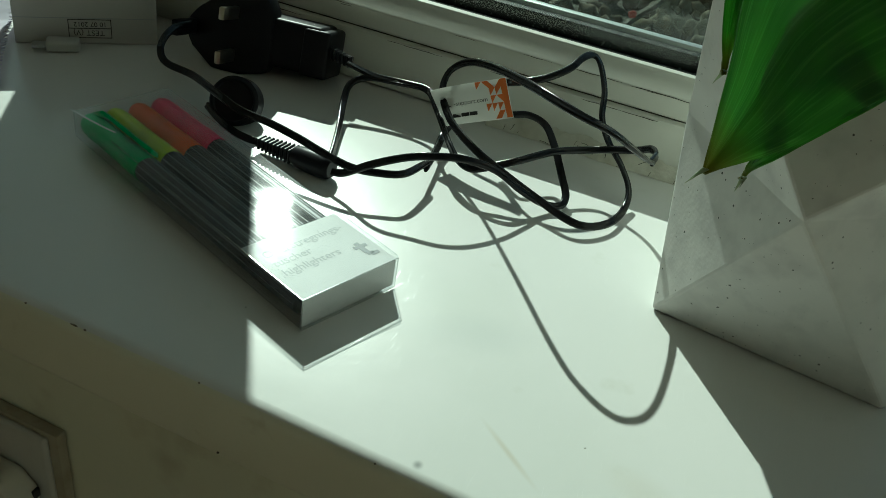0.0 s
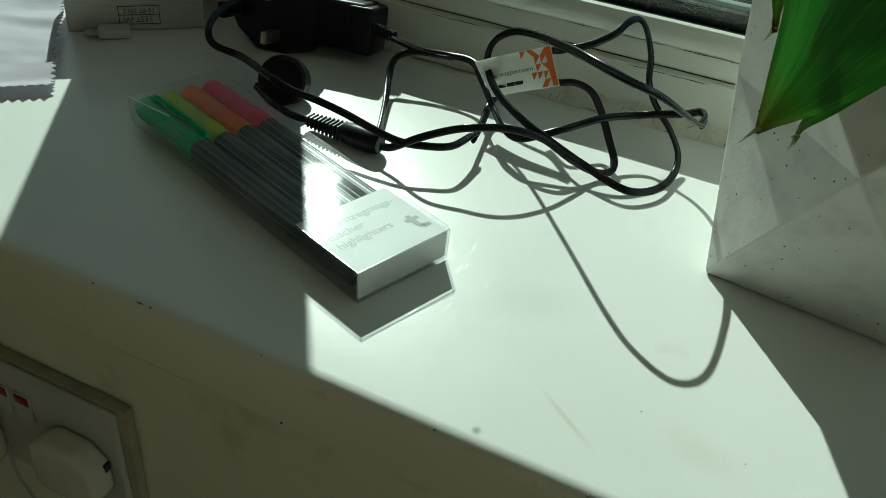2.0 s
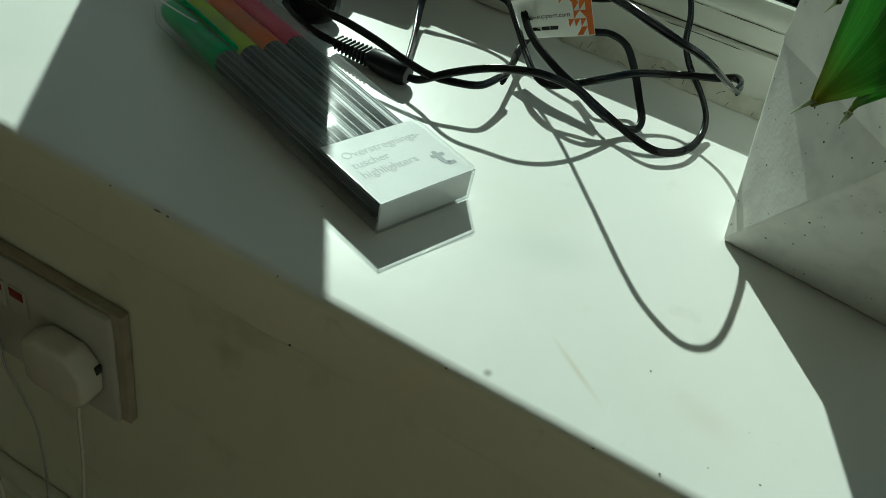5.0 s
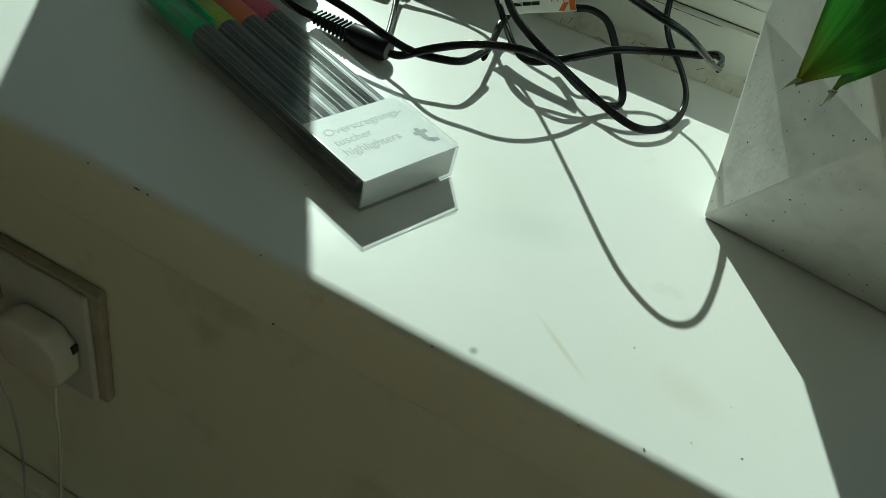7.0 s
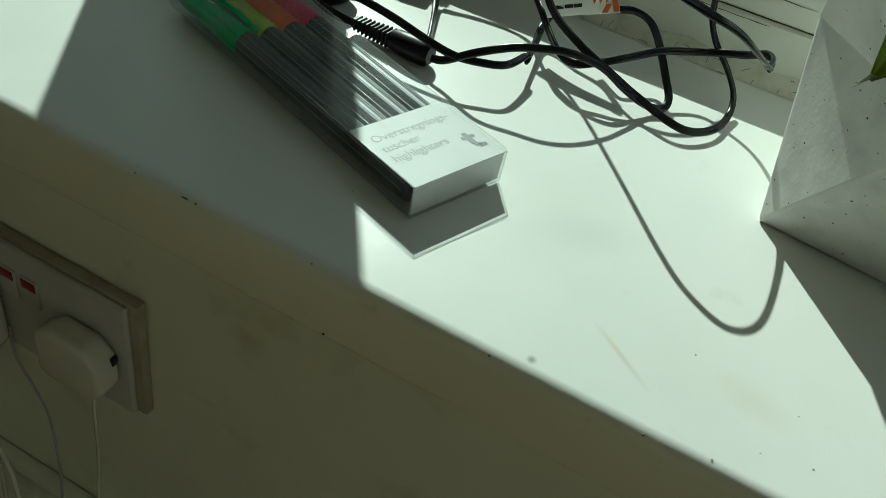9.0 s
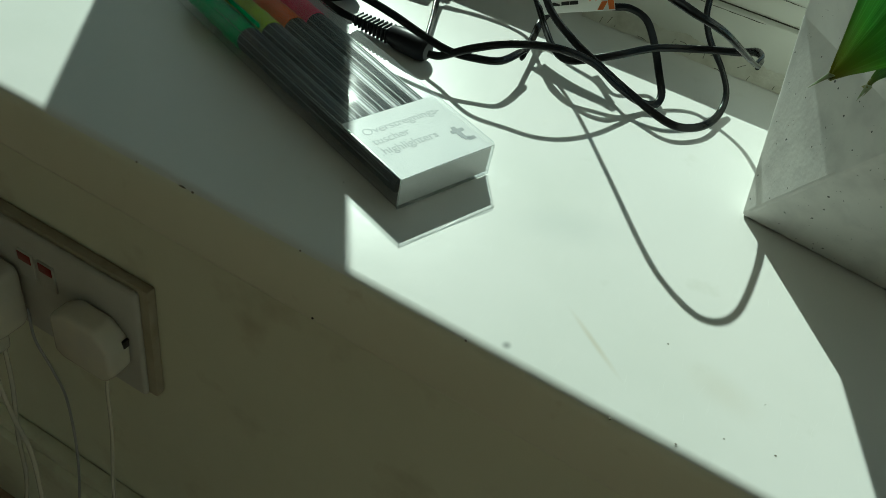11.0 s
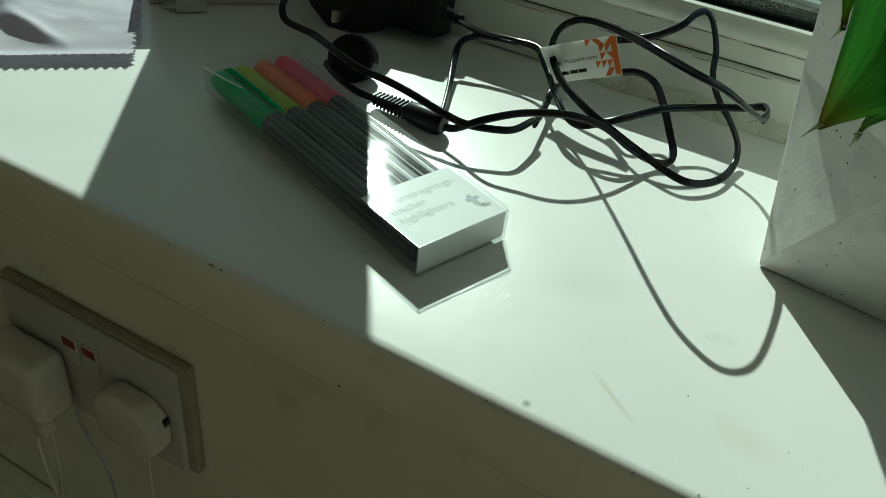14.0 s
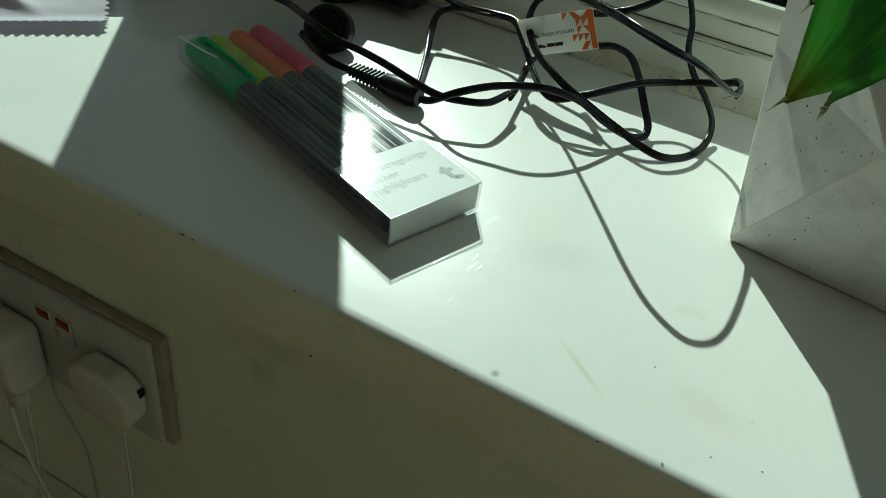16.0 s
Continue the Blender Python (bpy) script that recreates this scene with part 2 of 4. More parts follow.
M_BARREL = material("barrel_dark", (0.030, 0.036, 0.044), 0.38, spec=0.22, grain=(200, (0.022, 0.026, 0.032), 0.4, 0.7))
M_BARREL_GLINT = material("barrel_glint", (0.20, 0.215, 0.235), 0.4)
M_GREEN = material("cap_green", (0.010, 0.52, 0.13), 0.3, spec=0.22, subsurface=0.08, grain=(60, (0.007, 0.340, 0.085), 0.45, 0.8))
M_YELLOW = material("cap_yellow", (0.55, 0.72, 0.014), 0.3, spec=0.22, subsurface=0.08, grain=(60, (0.391, 0.510, 0.010), 0.45, 0.8))
M_ORCAP = material("cap_orange", (0.96, 0.17, 0.028), 0.3, spec=0.22, subsurface=0.08, grain=(60, (0.748, 0.111, 0.017), 0.45, 0.8))
M_PINK = material("cap_pink", (0.92, 0.04, 0.18), 0.3, spec=0.22, subsurface=0.08, grain=(60, (0.680, 0.025, 0.119), 0.45, 0.8))
M_CONC = material("concrete", (0.72, 0.71, 0.67), 0.75, grain=(70, (0.60, 0.59, 0.56), 0.45, 0.66), stain=(16, (0.79, 0.78, 0.74), 0.48, 0.68), bump=(500, 0.10))


def cast_ripples(m):
    """Fine wavy ridges left by the mould."""
    nt = m.node_tree
    old = nt.nodes["Principled BSDF"].inputs["Normal"].links[0].from_socket
    tc = nt.nodes.new("ShaderNodeTexCoord")
    wv = nt.nodes.new("ShaderNodeTexWave")
    wv.bands_direction = "Z"
    wv.inputs["Scale"].default_value, wv.inputs["Distortion"].default_value = 190, 3.2
    wv.inputs["Detail"].default_value, wv.inputs["Detail Scale"].default_value = 1.0, 0.6
    nt.links.new(tc.outputs["Object"], wv.inputs["Vector"])
    bu = nt.nodes.new("ShaderNodeBump")
    bu.inputs["Strength"].default_value, bu.inputs["Distance"].default_value = 0.08, 0.00012
    nt.links.new(wv.outputs["Fac"], bu.inputs["Height"])
    nt.links.new(old, bu.inputs["Normal"])
    nt.links.new(bu.outputs[0], nt.nodes["Principled BSDF"].inputs["Normal"])


cast_ripples(M_CONC)
M_PIT = material("concrete_pit", (0.10, 0.10, 0.095), 0.9)
M_SOIL = material("soil", (0.03, 0.02, 0.013), 0.95, bump=(200, 0.8))
M_CLOTH = material("microfibre", (0.72, 0.68, 0.74), 0.9, grain=(22, (0.62, 0.60, 0.67), 0.4, 0.66), bump=(2500, 0.08))
thin(M_CLOTH, (0.74, 0.72, 0.82), 0.36)
M_BOX = material("box_card", (0.54, 0.525, 0.485), 0.6, grain=(25, (0.49, 0.475, 0.44), 0.4, 0.75), bump=(300, 0.1))
M_WHITE = material("white_plastic", (0.66, 0.635, 0.53), 0.14, spec=0.6, grain=(40, (0.57, 0.57, 0.53), 0.4, 0.75))
M_PLATE = material("socket_white", (0.50, 0.495, 0.455), 0.35, grain=(30, (0.45, 0.445, 0.405), 0.4, 0.75))
M_YELLOWED = material("yellowed_plastic", (0.37, 0.34, 0.26), 0.5, grain=(45, (0.31, 0.275, 0.195), 0.42, 0.7), stain=(60, (0.20, 0.155, 0.10), 0.62, 0.80))
M_RED = material("red_neon", (0.20, 0.010, 0.008), 0.35)
M_STONE = material("garden_stone", (0.130, 0.104, 0.078), 0.95, spec=0.1, grain=(70, (0.06, 0.052, 0.04), 0.42, 0.6), stain=(9, (0.16, 0.14, 0.115), 0.5, 0.7), bump=(90, 0.6))
M_EARTH = material("garden_earth", (0.05, 0.038, 0.026), 0.95, grain=(30, (0.025, 0.022, 0.014), 0.4, 0.65), bump=(60, 1.0))


# ---- building helpers ----
def link_mesh(name, bm, mat, smooth=True, angle=35):
    me = bpy.data.meshes.new(name)
    bmesh.ops.recalc_face_normals(bm, faces=bm.faces)
    for f in bm.faces:
        f.smooth = smooth
    if smooth:
        for e in bm.edges:
            if len(e.link_faces) == 2 and e.calc_face_angle(0) > radians(angle):
                e.smooth = False
    bm.to_mesh(me)
    bm.free()
    me.materials.append(mat)
    return new(name, me)


def part(name, bm, mat, parent=None, label="", smooth=True, angle=35):
    ob = link_mesh(name, bm, mat, smooth, angle)
    if parent:
        ob.parent = parent
    if label:
        ob["label"] = label
    return ob


def empty(name, m, label, category, group="", kind=""):
    ob = new(name)
    ob.empty_display_size = 0.01
    ob.matrix_world = m
    return tagged(ob, label, category, group, kind)


def rbox(x0, x1, y0, y1, z0, z1, r=0.001, seg=2, bm=None, m=None):
    """A box with rounded edges."""
    own = bmesh.new()
    vs = bmesh.ops.create_cube(own, size=1)["verts"]
    for v in vs:
        v.co = Vector(((x0 + x1) / 2 + v.co.x * (x1 - x0), (y0 + y1) / 2 + v.co.y * (y1 - y0), (z0 + z1) / 2 + v.co.z * (z1 - z0)))
    if r:
        bmesh.ops.bevel(own, geom=own.edges[:], offset=r, segments=seg, affect="EDGES", profile=0.5, clamp_overlap=True)
    if m:
        own.transform(m)
    if bm is None:
        return own
    me = bpy.data.meshes.new("join")
    own.to_mesh(me)
    own.free()
    bm.from_mesh(me)
    bpy.data.meshes.remove(me)
    return bm


def lathe(profile, n=24, m=None):
    """A turned shape about z from (radius, height) pairs."""
    bm = bmesh.new()
    rings = []
    for r, h in profile:
        if r < 1e-6:
            rings.append([bm.verts.new((0, 0, h))])
        else:
            rings.append([bm.verts.new((r * math.cos(2 * math.pi * k / n), r * math.sin(2 * math.pi * k / n), h)) for k in range(n)])
    for a, b in zip(rings, rings[1:]):
        for k in range(n):
            q = [a[k % len(a)], a[(k + 1) % len(a)], b[(k + 1) % len(b)], b[k % len(b)]]
            q = list(dict.fromkeys(q))
            if len(q) > 2:
                bm.faces.new(q)
    if m:
        bm.transform(m)
    return bm


def prism(points, y0, y1, r=0.0, seg=2):
    """An outline in x, z pushed along y."""
    bm = bmesh.new()
    f = bm.faces.new([bm.verts.new((x, y0, z)) for x, z in points])
    out = bmesh.ops.extrude_face_region(bm, geom=[f])["geom"]
    for v in out:
        if isinstance(v, bmesh.types.BMVert):
            v.co.y = y1
    bmesh.ops.recalc_face_normals(bm, faces=bm.faces)
    if r:
        bmesh.ops.bevel(bm, geom=bm.edges[:], offset=r, segments=seg, affect="EDGES", profile=0.5, clamp_overlap=True)
    return bm


def spline(points, steps=8):
    """A smooth line through the points."""
    p = [Vector(q) for q in points]
    p = [p[0] * 2 - p[1]] + p + [p[-1] * 2 - p[-2]]
    out = []
    for a, b, c, d in zip(p, p[1:], p[2:], p[3:]):
        for k in range(steps):
            t = k / steps
            out.append(0.5 * (2 * b + (c - a) * t + (2 * a - 5 * b + 4 * c - d) * t * t + (3 * b - a - 3 * c + d) * t ** 3))
    return out + [p[-2]]


def sweep(points, section, bm=None, steps=8, side=None, lean=None):
    """A section (pairs: across, up) drawn along a smooth line."""
    bm = bm or bmesh.new()
    line = spline(points, steps)
    last, rings = None, []
    for k, q in enumerate(line):
        way = (line[min(k + 1, len(line) - 1)] - line[max(k - 1, 0)]).normalized()
        if last is None:
            across = way.cross(Vector(side or (0, 0, 1)))
            if across.length < 0.2:
                across = way.cross(Vector((1, 0, 0)))
            across.normalize()
        else:
            across = (last - way * last.dot(way)).normalized()
            flat = lean - way * lean.dot(way) if lean else way.cross(Vector((0, 0, 1)))
            if flat.length > 0.35:
                flat.normalize()
                if flat.dot(across) < 0:
                    flat = -flat
                across = (across * 0.85 + flat * 0.15).normalized()
        last = across
        up = across.cross(way).normalized()
        rings.append([bm.verts.new(q + across * a + up * b) for a, b in section])
    n = len(section)
    for a, b in zip(rings, rings[1:]):
        for k in range(n):
            bm.faces.new([a[k], a[(k + 1) % n], b[(k + 1) % n], b[k]])
    bm.faces.new(rings[0][::-1])
    bm.faces.new(rings[-1])
    return bm


def ring(r, n=10):
    return [(r * math.cos(2 * math.pi * k / n), r * math.sin(2 * math.pi * k / n)) for k in range(n)]


def twin(r):
    """The outline of a two-core flex."""
    out = []
    for cx, a0 in ((r * 0.92, -120), (-r * 0.92, 60)):
        for k in range(9):
            a = radians(a0 + k * 30)
            out.append((cx + r * math.cos(a), r * math.sin(a)))
    return out


def lettering(name, text, size, mat, parent, m, align="LEFT", bold=0.0):
    cu = bpy.data.curves.new(name, "FONT")
    cu.body, cu.size, cu.align_x, cu.extrude, cu.offset = text, size, align, 0.00003, bold
    tmp = bpy.data.objects.new(name, cu)
    me = bpy.data.meshes.new_from_object(tmp)
    bpy.data.objects.remove(tmp)
    me.materials.append(mat)
    ob = new(name, me)
    ob.parent = parent
    ob.matrix_local = m
    return ob


def bars(name, rows, mat, parent, m):
    """Plain bars in place of writing: rows of x0, x1, y, height."""
    bm = bmesh.new()
    for x0, x1, y, h in rows:
        rbox(x0, x1, y, y + h, 0, 0.00006, 0, 1, bm)
    ob = part(name, bm, mat, parent)
    ob.matrix_local = m
    return ob


# ---- the setting ----
def structure(name, bm, mat, label, category, smooth=True):
    return tagged(link_mesh(name, bm, mat, smooth), label, category, kind="structure")


X0, X1 = -1.3, 1.5
FLOOR_Z = -0.48
# the sill: a thick painted board with a rounded nose
sill_bm = rbox(X0, X1, 0.0, 0.262, -0.031, 0.0, 0.0045, 4)
for v in sill_bm.verts:
    if v.co.y < 0.1:
        v.co.y -= 0.008 * v.co.x
sill = structure("window_sill", sill_bm, M_SILL, "white gloss-painted window sill with yellower front edge, scratched and worn", "window sill")
sill.data.materials.append(M_NOSE)
# faces turned to the front take a yellower tone than the top
for poly in sill.data.polygons:
    if poly.normal.y < -0.75:
        poly.material_index = 1
wall = structure("wall_under_window", rbox(X0, X1, 0.058, 0.30, FLOOR_Z, -0.0315, 0), M_WALL, "cream painted wall below the window sill", "wall")
structure("floor", rbox(X0 - 0.1, X1 + 0.1, -2.2, 0.30, FLOOR_Z - 0.05, FLOOR_Z, 0), M_FLOOR, "dark brown wooden floor", "floor")
# unseen room shell, added and sized to bounce fill light
structure("ceiling", rbox(X0 - 0.1, X1 + 0.1, -2.2, 0.36, 1.5, 1.55, 0), M_CEIL, "unseen white ceiling added for bounced light", "ceiling")
structure("unseen_wall_back", rbox(X0 - 0.1, X1 + 0.1, -2.3, -2.2, FLOOR_Z - 0.05, 1.55, 0), M_ROOM, "unseen painted wall added for bounced light", "wall")
structure("unseen_wall_west", rbox(X0 - 0.1, X0, -2.2, 0.36, FLOOR_Z, 1.5, 0), M_ROOM, "unseen painted wall added for bounced light", "wall")
structure("unseen_wall_east", rbox(X1, X1 + 0.1, -2.2, 0.36, FLOOR_Z, 1.5, 0), M_ROOM, "unseen painted wall added for bounced light", "wall")
structure("unseen_wall_over_window", rbox(X0, X1, 0.235, 0.36, 1.25, 1.5, 0), M_ROOM, "unseen painted wall added above the window", "wall")

skirt = rbox(X0, X1, 0.040, 0.0578, FLOOR_Z, -0.385, 0.004, 2)
rbox(X0, X1, 0.046, 0.0578, -0.386, -0.374, 0.003, 2, skirt)
structure("baseboard", skirt, M_WALL, "cream painted skirting board", "skirting board")

# the window: bottom rail, mullion, glazing
window = empty("window_1", Matrix.Translation((0, 0.235, 0)), "white painted window frame with cracked paint and double glazing", "window", kind="structure")
INV = Matrix.Translation((0, -0.235, 0))


def window_part(name, bm, mat, label=""):
    bm.transform(INV)
    return part(name, bm, mat, window, label)


window_part("lower_rail", rbox(X0, X1, 0.235, 0.30, 0.0005, 0.0285, 0.0015), M_FRAME)
window_part("sash_rail", rbox(X0, X1, 0.2385, 0.2535, 0.0292, 0.0402, 0.0012, 3), M_FRAME)
lip = prism([(0.2388, 0.0403), (0.2475, 0.0462), (0.2487, 0.0478), (0.2530, 0.0478), (0.2536, 0.0403)], X0, X1)
lip.transform(Matrix(((0, 1, 0, 0), (1, 0, 0, 0), (0, 0, 1, 0), (0, 0, 0, 1))))
window_part("putty_lip", lip, M_FRAME)
window_part("rail_crack", rbox(X0, X1, 0.2395, 0.252, 0.0282, 0.0296, 0), M_CRACK)
window_part("gasket", rbox(X0, X1, 0.2535, 0.262, 0.030, 0.0462, 0.0012), M_RUBBER, "black rubber glazing gasket")
window_part("outer_frame", rbox(X0, X1, 0.262, 0.30, 0.0285, 0.040, 0.001), M_RUBBER)
window_part("spacer", rbox(X0, X1, 0.2660, 0.2725, 0.0402, 0.0530, 0.0006), M_RUBBER, "black spacer bar of the double glazing")
window_part("glazing_bead", rbox(X0, X1, 0.2730, 0.2785, 0.0402, 0.0552, 0.0010), M_ALU, "thin bright metal bead")
dots = bmesh.new()
for k in range(170):
    x = -0.12 + (k + 0.8 * math.sin(k * 12.9)) * 0.0021
    w = 0.0002 + 0.0004 * abs(math.sin(k * 7.3))
    z = 0.0496 + 0.0012 * math.sin(k * 3.7)
    rbox(x, x + w, 0.2656, 0.2661, z, z + w, 0, 1, dots)
tagged(window_part("spacer_holes", dots, M_SPACER), kind="stuff")
window_part("mullion", rbox(-0.2062, -0.107, 0.236, 0.290, 0.029, 1.25, 0.003), M_FRAME)
window_part("jamb", rbox(X0, X0 + 0.05, 0.236, 0.30, 0.029, 1.25, 0.003), M_FRAME)
window_part("jamb", rbox(X1 - 0.05, X1, 0.236, 0.30, 0.029, 1.25, 0.003), M_FRAME)
window_part("head_rail", rbox(X0 + 0.051, X1 - 0.051, 0.236, 0.30, 1.2, 1.249, 0.003), M_FRAME)
for gx0, gx1 in ((X0 + 0.051, -0.2072), (-0.106, X1 - 0.051)):
    for gy in (0.2625, 0.280):
        pane = window_part("pane", rbox(gx0, gx1, gy, gy + 0.003, 0.0402, 1.199, 0), M_GLASS)
        pane.visible_shadow = False

rnd = random.Random(3)


def slivers(spans, y, half, drift):
    """Broken hairline cracks along x: rows of x0, x1, height."""
    bm = bmesh.new()
    for x0, x1, z in spans:
        n = max(3, int((x1 - x0) / 0.004))
        top, low = [], []
        for k in range(n + 1):
            x = x0 + (x1 - x0) * k / n
            w = half * (0.25 + 0.75 * rnd.random()) * (0.2 if k in (0, n) else 1)
            zz = z + rnd.uniform(-drift, drift)
            top.append(bm.verts.new((x, y, zz + w)))
            low.append(bm.verts.new((x, y, zz - w)))
        for k in range(n):
            bm.faces.new([low[k], low[k + 1], top[k + 1], top[k]])
    return bm


window_part("paint_crack", slivers([(0.085, 0.101, 0.0397), (0.112, 0.137, 0.0398), (0.141, 0.176, 0.0396), (-0.02, -0.012, 0.0385)], 0.23835, 0.00022, 0.0002), M_CRACK)
window_part("paint_crack", slivers([(-0.045, -0.012, 0.0395), (0.046, 0.060, 0.0394), (0.148, 0.165, 0.0394)], 0.23835, 0.0002, 0.0002), M_CRACK)
window_part("paint_crack", slivers([(-0.09, -0.04, 0.0272), (0.012, 0.045, 0.0275), (0.07, 0.085, 0.0274), (0.12, 0.16, 0.0274)], 0.23485, 0.00025, 0.0002), M_CRACK)


def filler():
    bm = bmesh.new()
    n, grid = 120, []
    for k in range(n + 1):
        x = 0.075 + 0.125 * k / n
        h = 0.0085 + 0.0025 * noise.noise(Vector((x * 90, 0, 0))) + 0.001 * noise.noise(Vector((x * 400, 3, 0)))
        d = 0.0042 + 0.001 * noise.noise(Vector((x * 120, 7, 0)))
        grid.append([bm.verts.new((x, 0.2345 - d, 0.0002)), bm.verts.new((x, 0.2345 - d * 0.5, h * 0.5)), bm.verts.new((x, 0.2347, h))])
    for a, b in zip(grid, grid[1:]):
        for j in range(2):
            bm.faces.new([a[j], b[j], b[j + 1], a[j + 1]])
    return bm


window_part("cracked_filler", filler(), M_FILLER, "cracked old filler along the joint")
fc = bmesh.new()
for k in range(26):
    x, z = rnd.uniform(0.08, 0.195), rnd.uniform(0.0008, 0.008)
    a = rnd.choice((0.0, 0.0, 1.4, 1.2)) + rnd.uniform(-0.3, 0.3)
    l = rnd.uniform(0.0015, 0.006)
    p, q = Vector((x, 0, z)), Vector((x + l * math.cos(a), 0, max(0.0004, z + 0.5 * l * math.sin(a))))
    ya = lambda v: 0.2338 - 0.0042 * (1 - min(1, v.z / 0.009)) - 0.0009
    sweep([Vector((p.x, ya(p), p.z)), Vector(((p.x + q.x) / 2, (ya(p) + ya(q)) / 2, (p.z + q.z) / 2 + 0.0003)), Vector((q.x, ya(q), q.z))], ring(0.00016, 4), fc, 2)
window_part("filler_cracks", fc, M_CRACK)

# outdoors
ground = structure("ground", rbox(-60, 60, 0.301, 120, -0.50, -0.42, 0), M_EARTH, "bare dark garden earth", "ground")


def stones():
    bm = bmesh.new()
    rnd = random.Random(4)
    me = bpy.data.meshes.new("stone")
    base = bmesh.new()
    bmesh.ops.create_icosphere(base, subdivisions=2, radius=1)
    base.to_mesh(me)
    base.free()
    co = np.array([v.co for v in me.vertices])
    faces = [tuple(p.vertices) for p in me.polygons]
    verts, polys = [], []
    for k in range(7500):
        x, y = rnd.uniform(-2.4, 1.4), 0.7 + 3.3 * rnd.random()
        s = rnd.uniform(0.010, 0.027) * (1.8 if rnd.random() < 0.06 else 1)
        turn = np.array(Euler((rnd.uniform(0, 6), rnd.uniform(0, 6), rnd.uniform(0, 6))).to_matrix())
        off = np.array([rnd.uniform(-9, 9) for _ in range(3)])
        lump = np.array([1 + 0.5 * noise.noise(Vector(c) * 1.7 + Vector(off)) for c in co])
        q = (co * lump[:, None] * np.array([1, rnd.uniform(0.6, 1), rnd.uniform(0.5, 0.8)]) * s) @ turn.T + np.array([x, y, -0.42 + s * 0.35 + rnd.random() * 0.05])
        polys += [tuple(i + len(verts) for i in f) for f in faces]
        verts += [tuple(v) for v in q]
    m2 = bpy.data.meshes.new("gravel")
    m2.from_pydata(verts, [], polys)
    m2.polygons.foreach_set("use_smooth", [True] * len(polys))
    m2.materials.append(M_STONE)
    bpy.data.meshes.remove(me)
    bm.free()
    return tagged(new("rubble_stones", m2), "heap of grey garden stones outside the window", "stones", kind="stuff")


stones()
M_TWIG = material("dead_twig", (0.05, 0.038, 0.028), 0.9)
M_PETAL = material("red_petal", (0.26, 0.035, 0.03), 0.8)
tagged(link_mesh("dead_twig", sweep([(-0.082, 1.431, -0.33), (-0.072, 1.576, -0.33), (-0.052, 1.733, -0.33), (-0.04, 1.973, -0.33)], ring(0.008, 6)), M_TWIG), "dark dead twig lying on the garden stones", "twig")
petal = lathe([(0, -0.008), (0.012, -0.006), (0.018, 0.0), (0.012, 0.006), (0, 0.007)], 9)
for v in petal.verts:
    v.co *= 0.5 * (1 + 0.5 * noise.noise(v.co * 60))
petal.transform(Matrix.Translation((-0.07, 1.533, -0.31)) @ Matrix.Rotation(0.7, 4, "X"))
tagged(link_mesh("red_petal", petal, M_PETAL), "small red fallen petal among the stones", "petal")


# ---- the highlighter pack ----
PACK = Matrix.Translation((0.0830, 0.0374, 0.0002)) @ Matrix.Rotation(math.atan2(0.353, -0.936), 4, "Z") @ Matrix.Diagonal((1, -1, 1, 1)) @ Matrix.Rotation(radians(-0.9), 4, "Y")
LEN, WID, HGT = 0.1575, 0.0432, 0.0136


def pack_bm(bm):
    bm.transform(PACK)
    return bm


def highlighter(cap, row, name_label, clip_turn):
    """A slim pen, cap at the far end of the pack."""
    yc = 0.0058 + row * 0.0105
    fan = Matrix.Translation((0.02, yc, 0)) @ Matrix.Rotation(radians((-0.35, -0.10, 0.10, 0.35)[row]), 4, "Z") @ Matrix.Translation((-0.02, -yc, 0))

    def pen_bm(bm):
        bm.transform(fan)
        return pack_bm(bm)

    pen = empty("highlighter", Matrix.Translation((0, 0, 0)), name_label, "highlighter", "highlighters in the clear pack")
    along = Matrix.Translation((0.004, yc, 0.0068)) @ Matrix.Rotation(radians(90), 4, "Y")
    r = 0.0052
    far = r * 1.02
    body = [(0, 0), (r * 0.8, 0), (r, 0.001), (far, 0.1065), (0, 0.1065)]
    part("barrel", pen_bm(lathe(body, 20, along)), M_BARREL, pen, "dark barrel with painted pale glints")
    # thin pale strips paint in the sky's long glints on the barrel
    for a in (-80, -50, -19, 13, 45, 78):
        d = Vector((0, math.sin(radians(a)), math.cos(radians(a))))
        q0, q1 = Vector((0.006, yc, 0.0068)) + d * r, Vector((0.108, yc, 0.0068)) + d * far
        bm = sweep([q0, (q0 + q1) / 2, q1], [(-0.00017, -0.0002), (0.00017, -0.0002), (0.00012, 0.00014), (-0.00012, 0.00014)], steps=1)
        part("glint_strip", pen_bm(bm), M_BARREL_GLINT, pen)
    ca = Matrix.Translation((0.1078, yc, 0.0068)) @ Matrix.Rotation(radians(90), 4, "Y")
    capm = [(0, 0), (far + 0.0003, 0), (far + 0.0004, 0.012), (far + 0.0001, 0.0125), (far, 0.0400), (far * 0.95, 0.0445), (far * 0.80, 0.0470), (far * 0.5, 0.0482), (0, 0.0485)]
    part("cap", pen_bm(lathe(capm, 20, ca)), cap, pen, "translucent fluorescent cap")
    bm = prism([(0.1085, 0.0128), (0.1100, 0.0146), (0.1500, 0.0146), (0.1550, 0.0110), (0.1550, 0.0090), (0.1480, 0.0115), (0.1440, 0.0130)], yc - 0.0021, yc + 0.0021, 0.0005)
    axis = Vector((0, yc, 0.0068))
    bm.transform(Matrix.Translation(axis) @ Matrix.Rotation(radians(clip_turn), 4, "X") @ Matrix.Translation(-axis))
    part("pocket_clip", pen_bm(bm), cap, pen)
    return pen


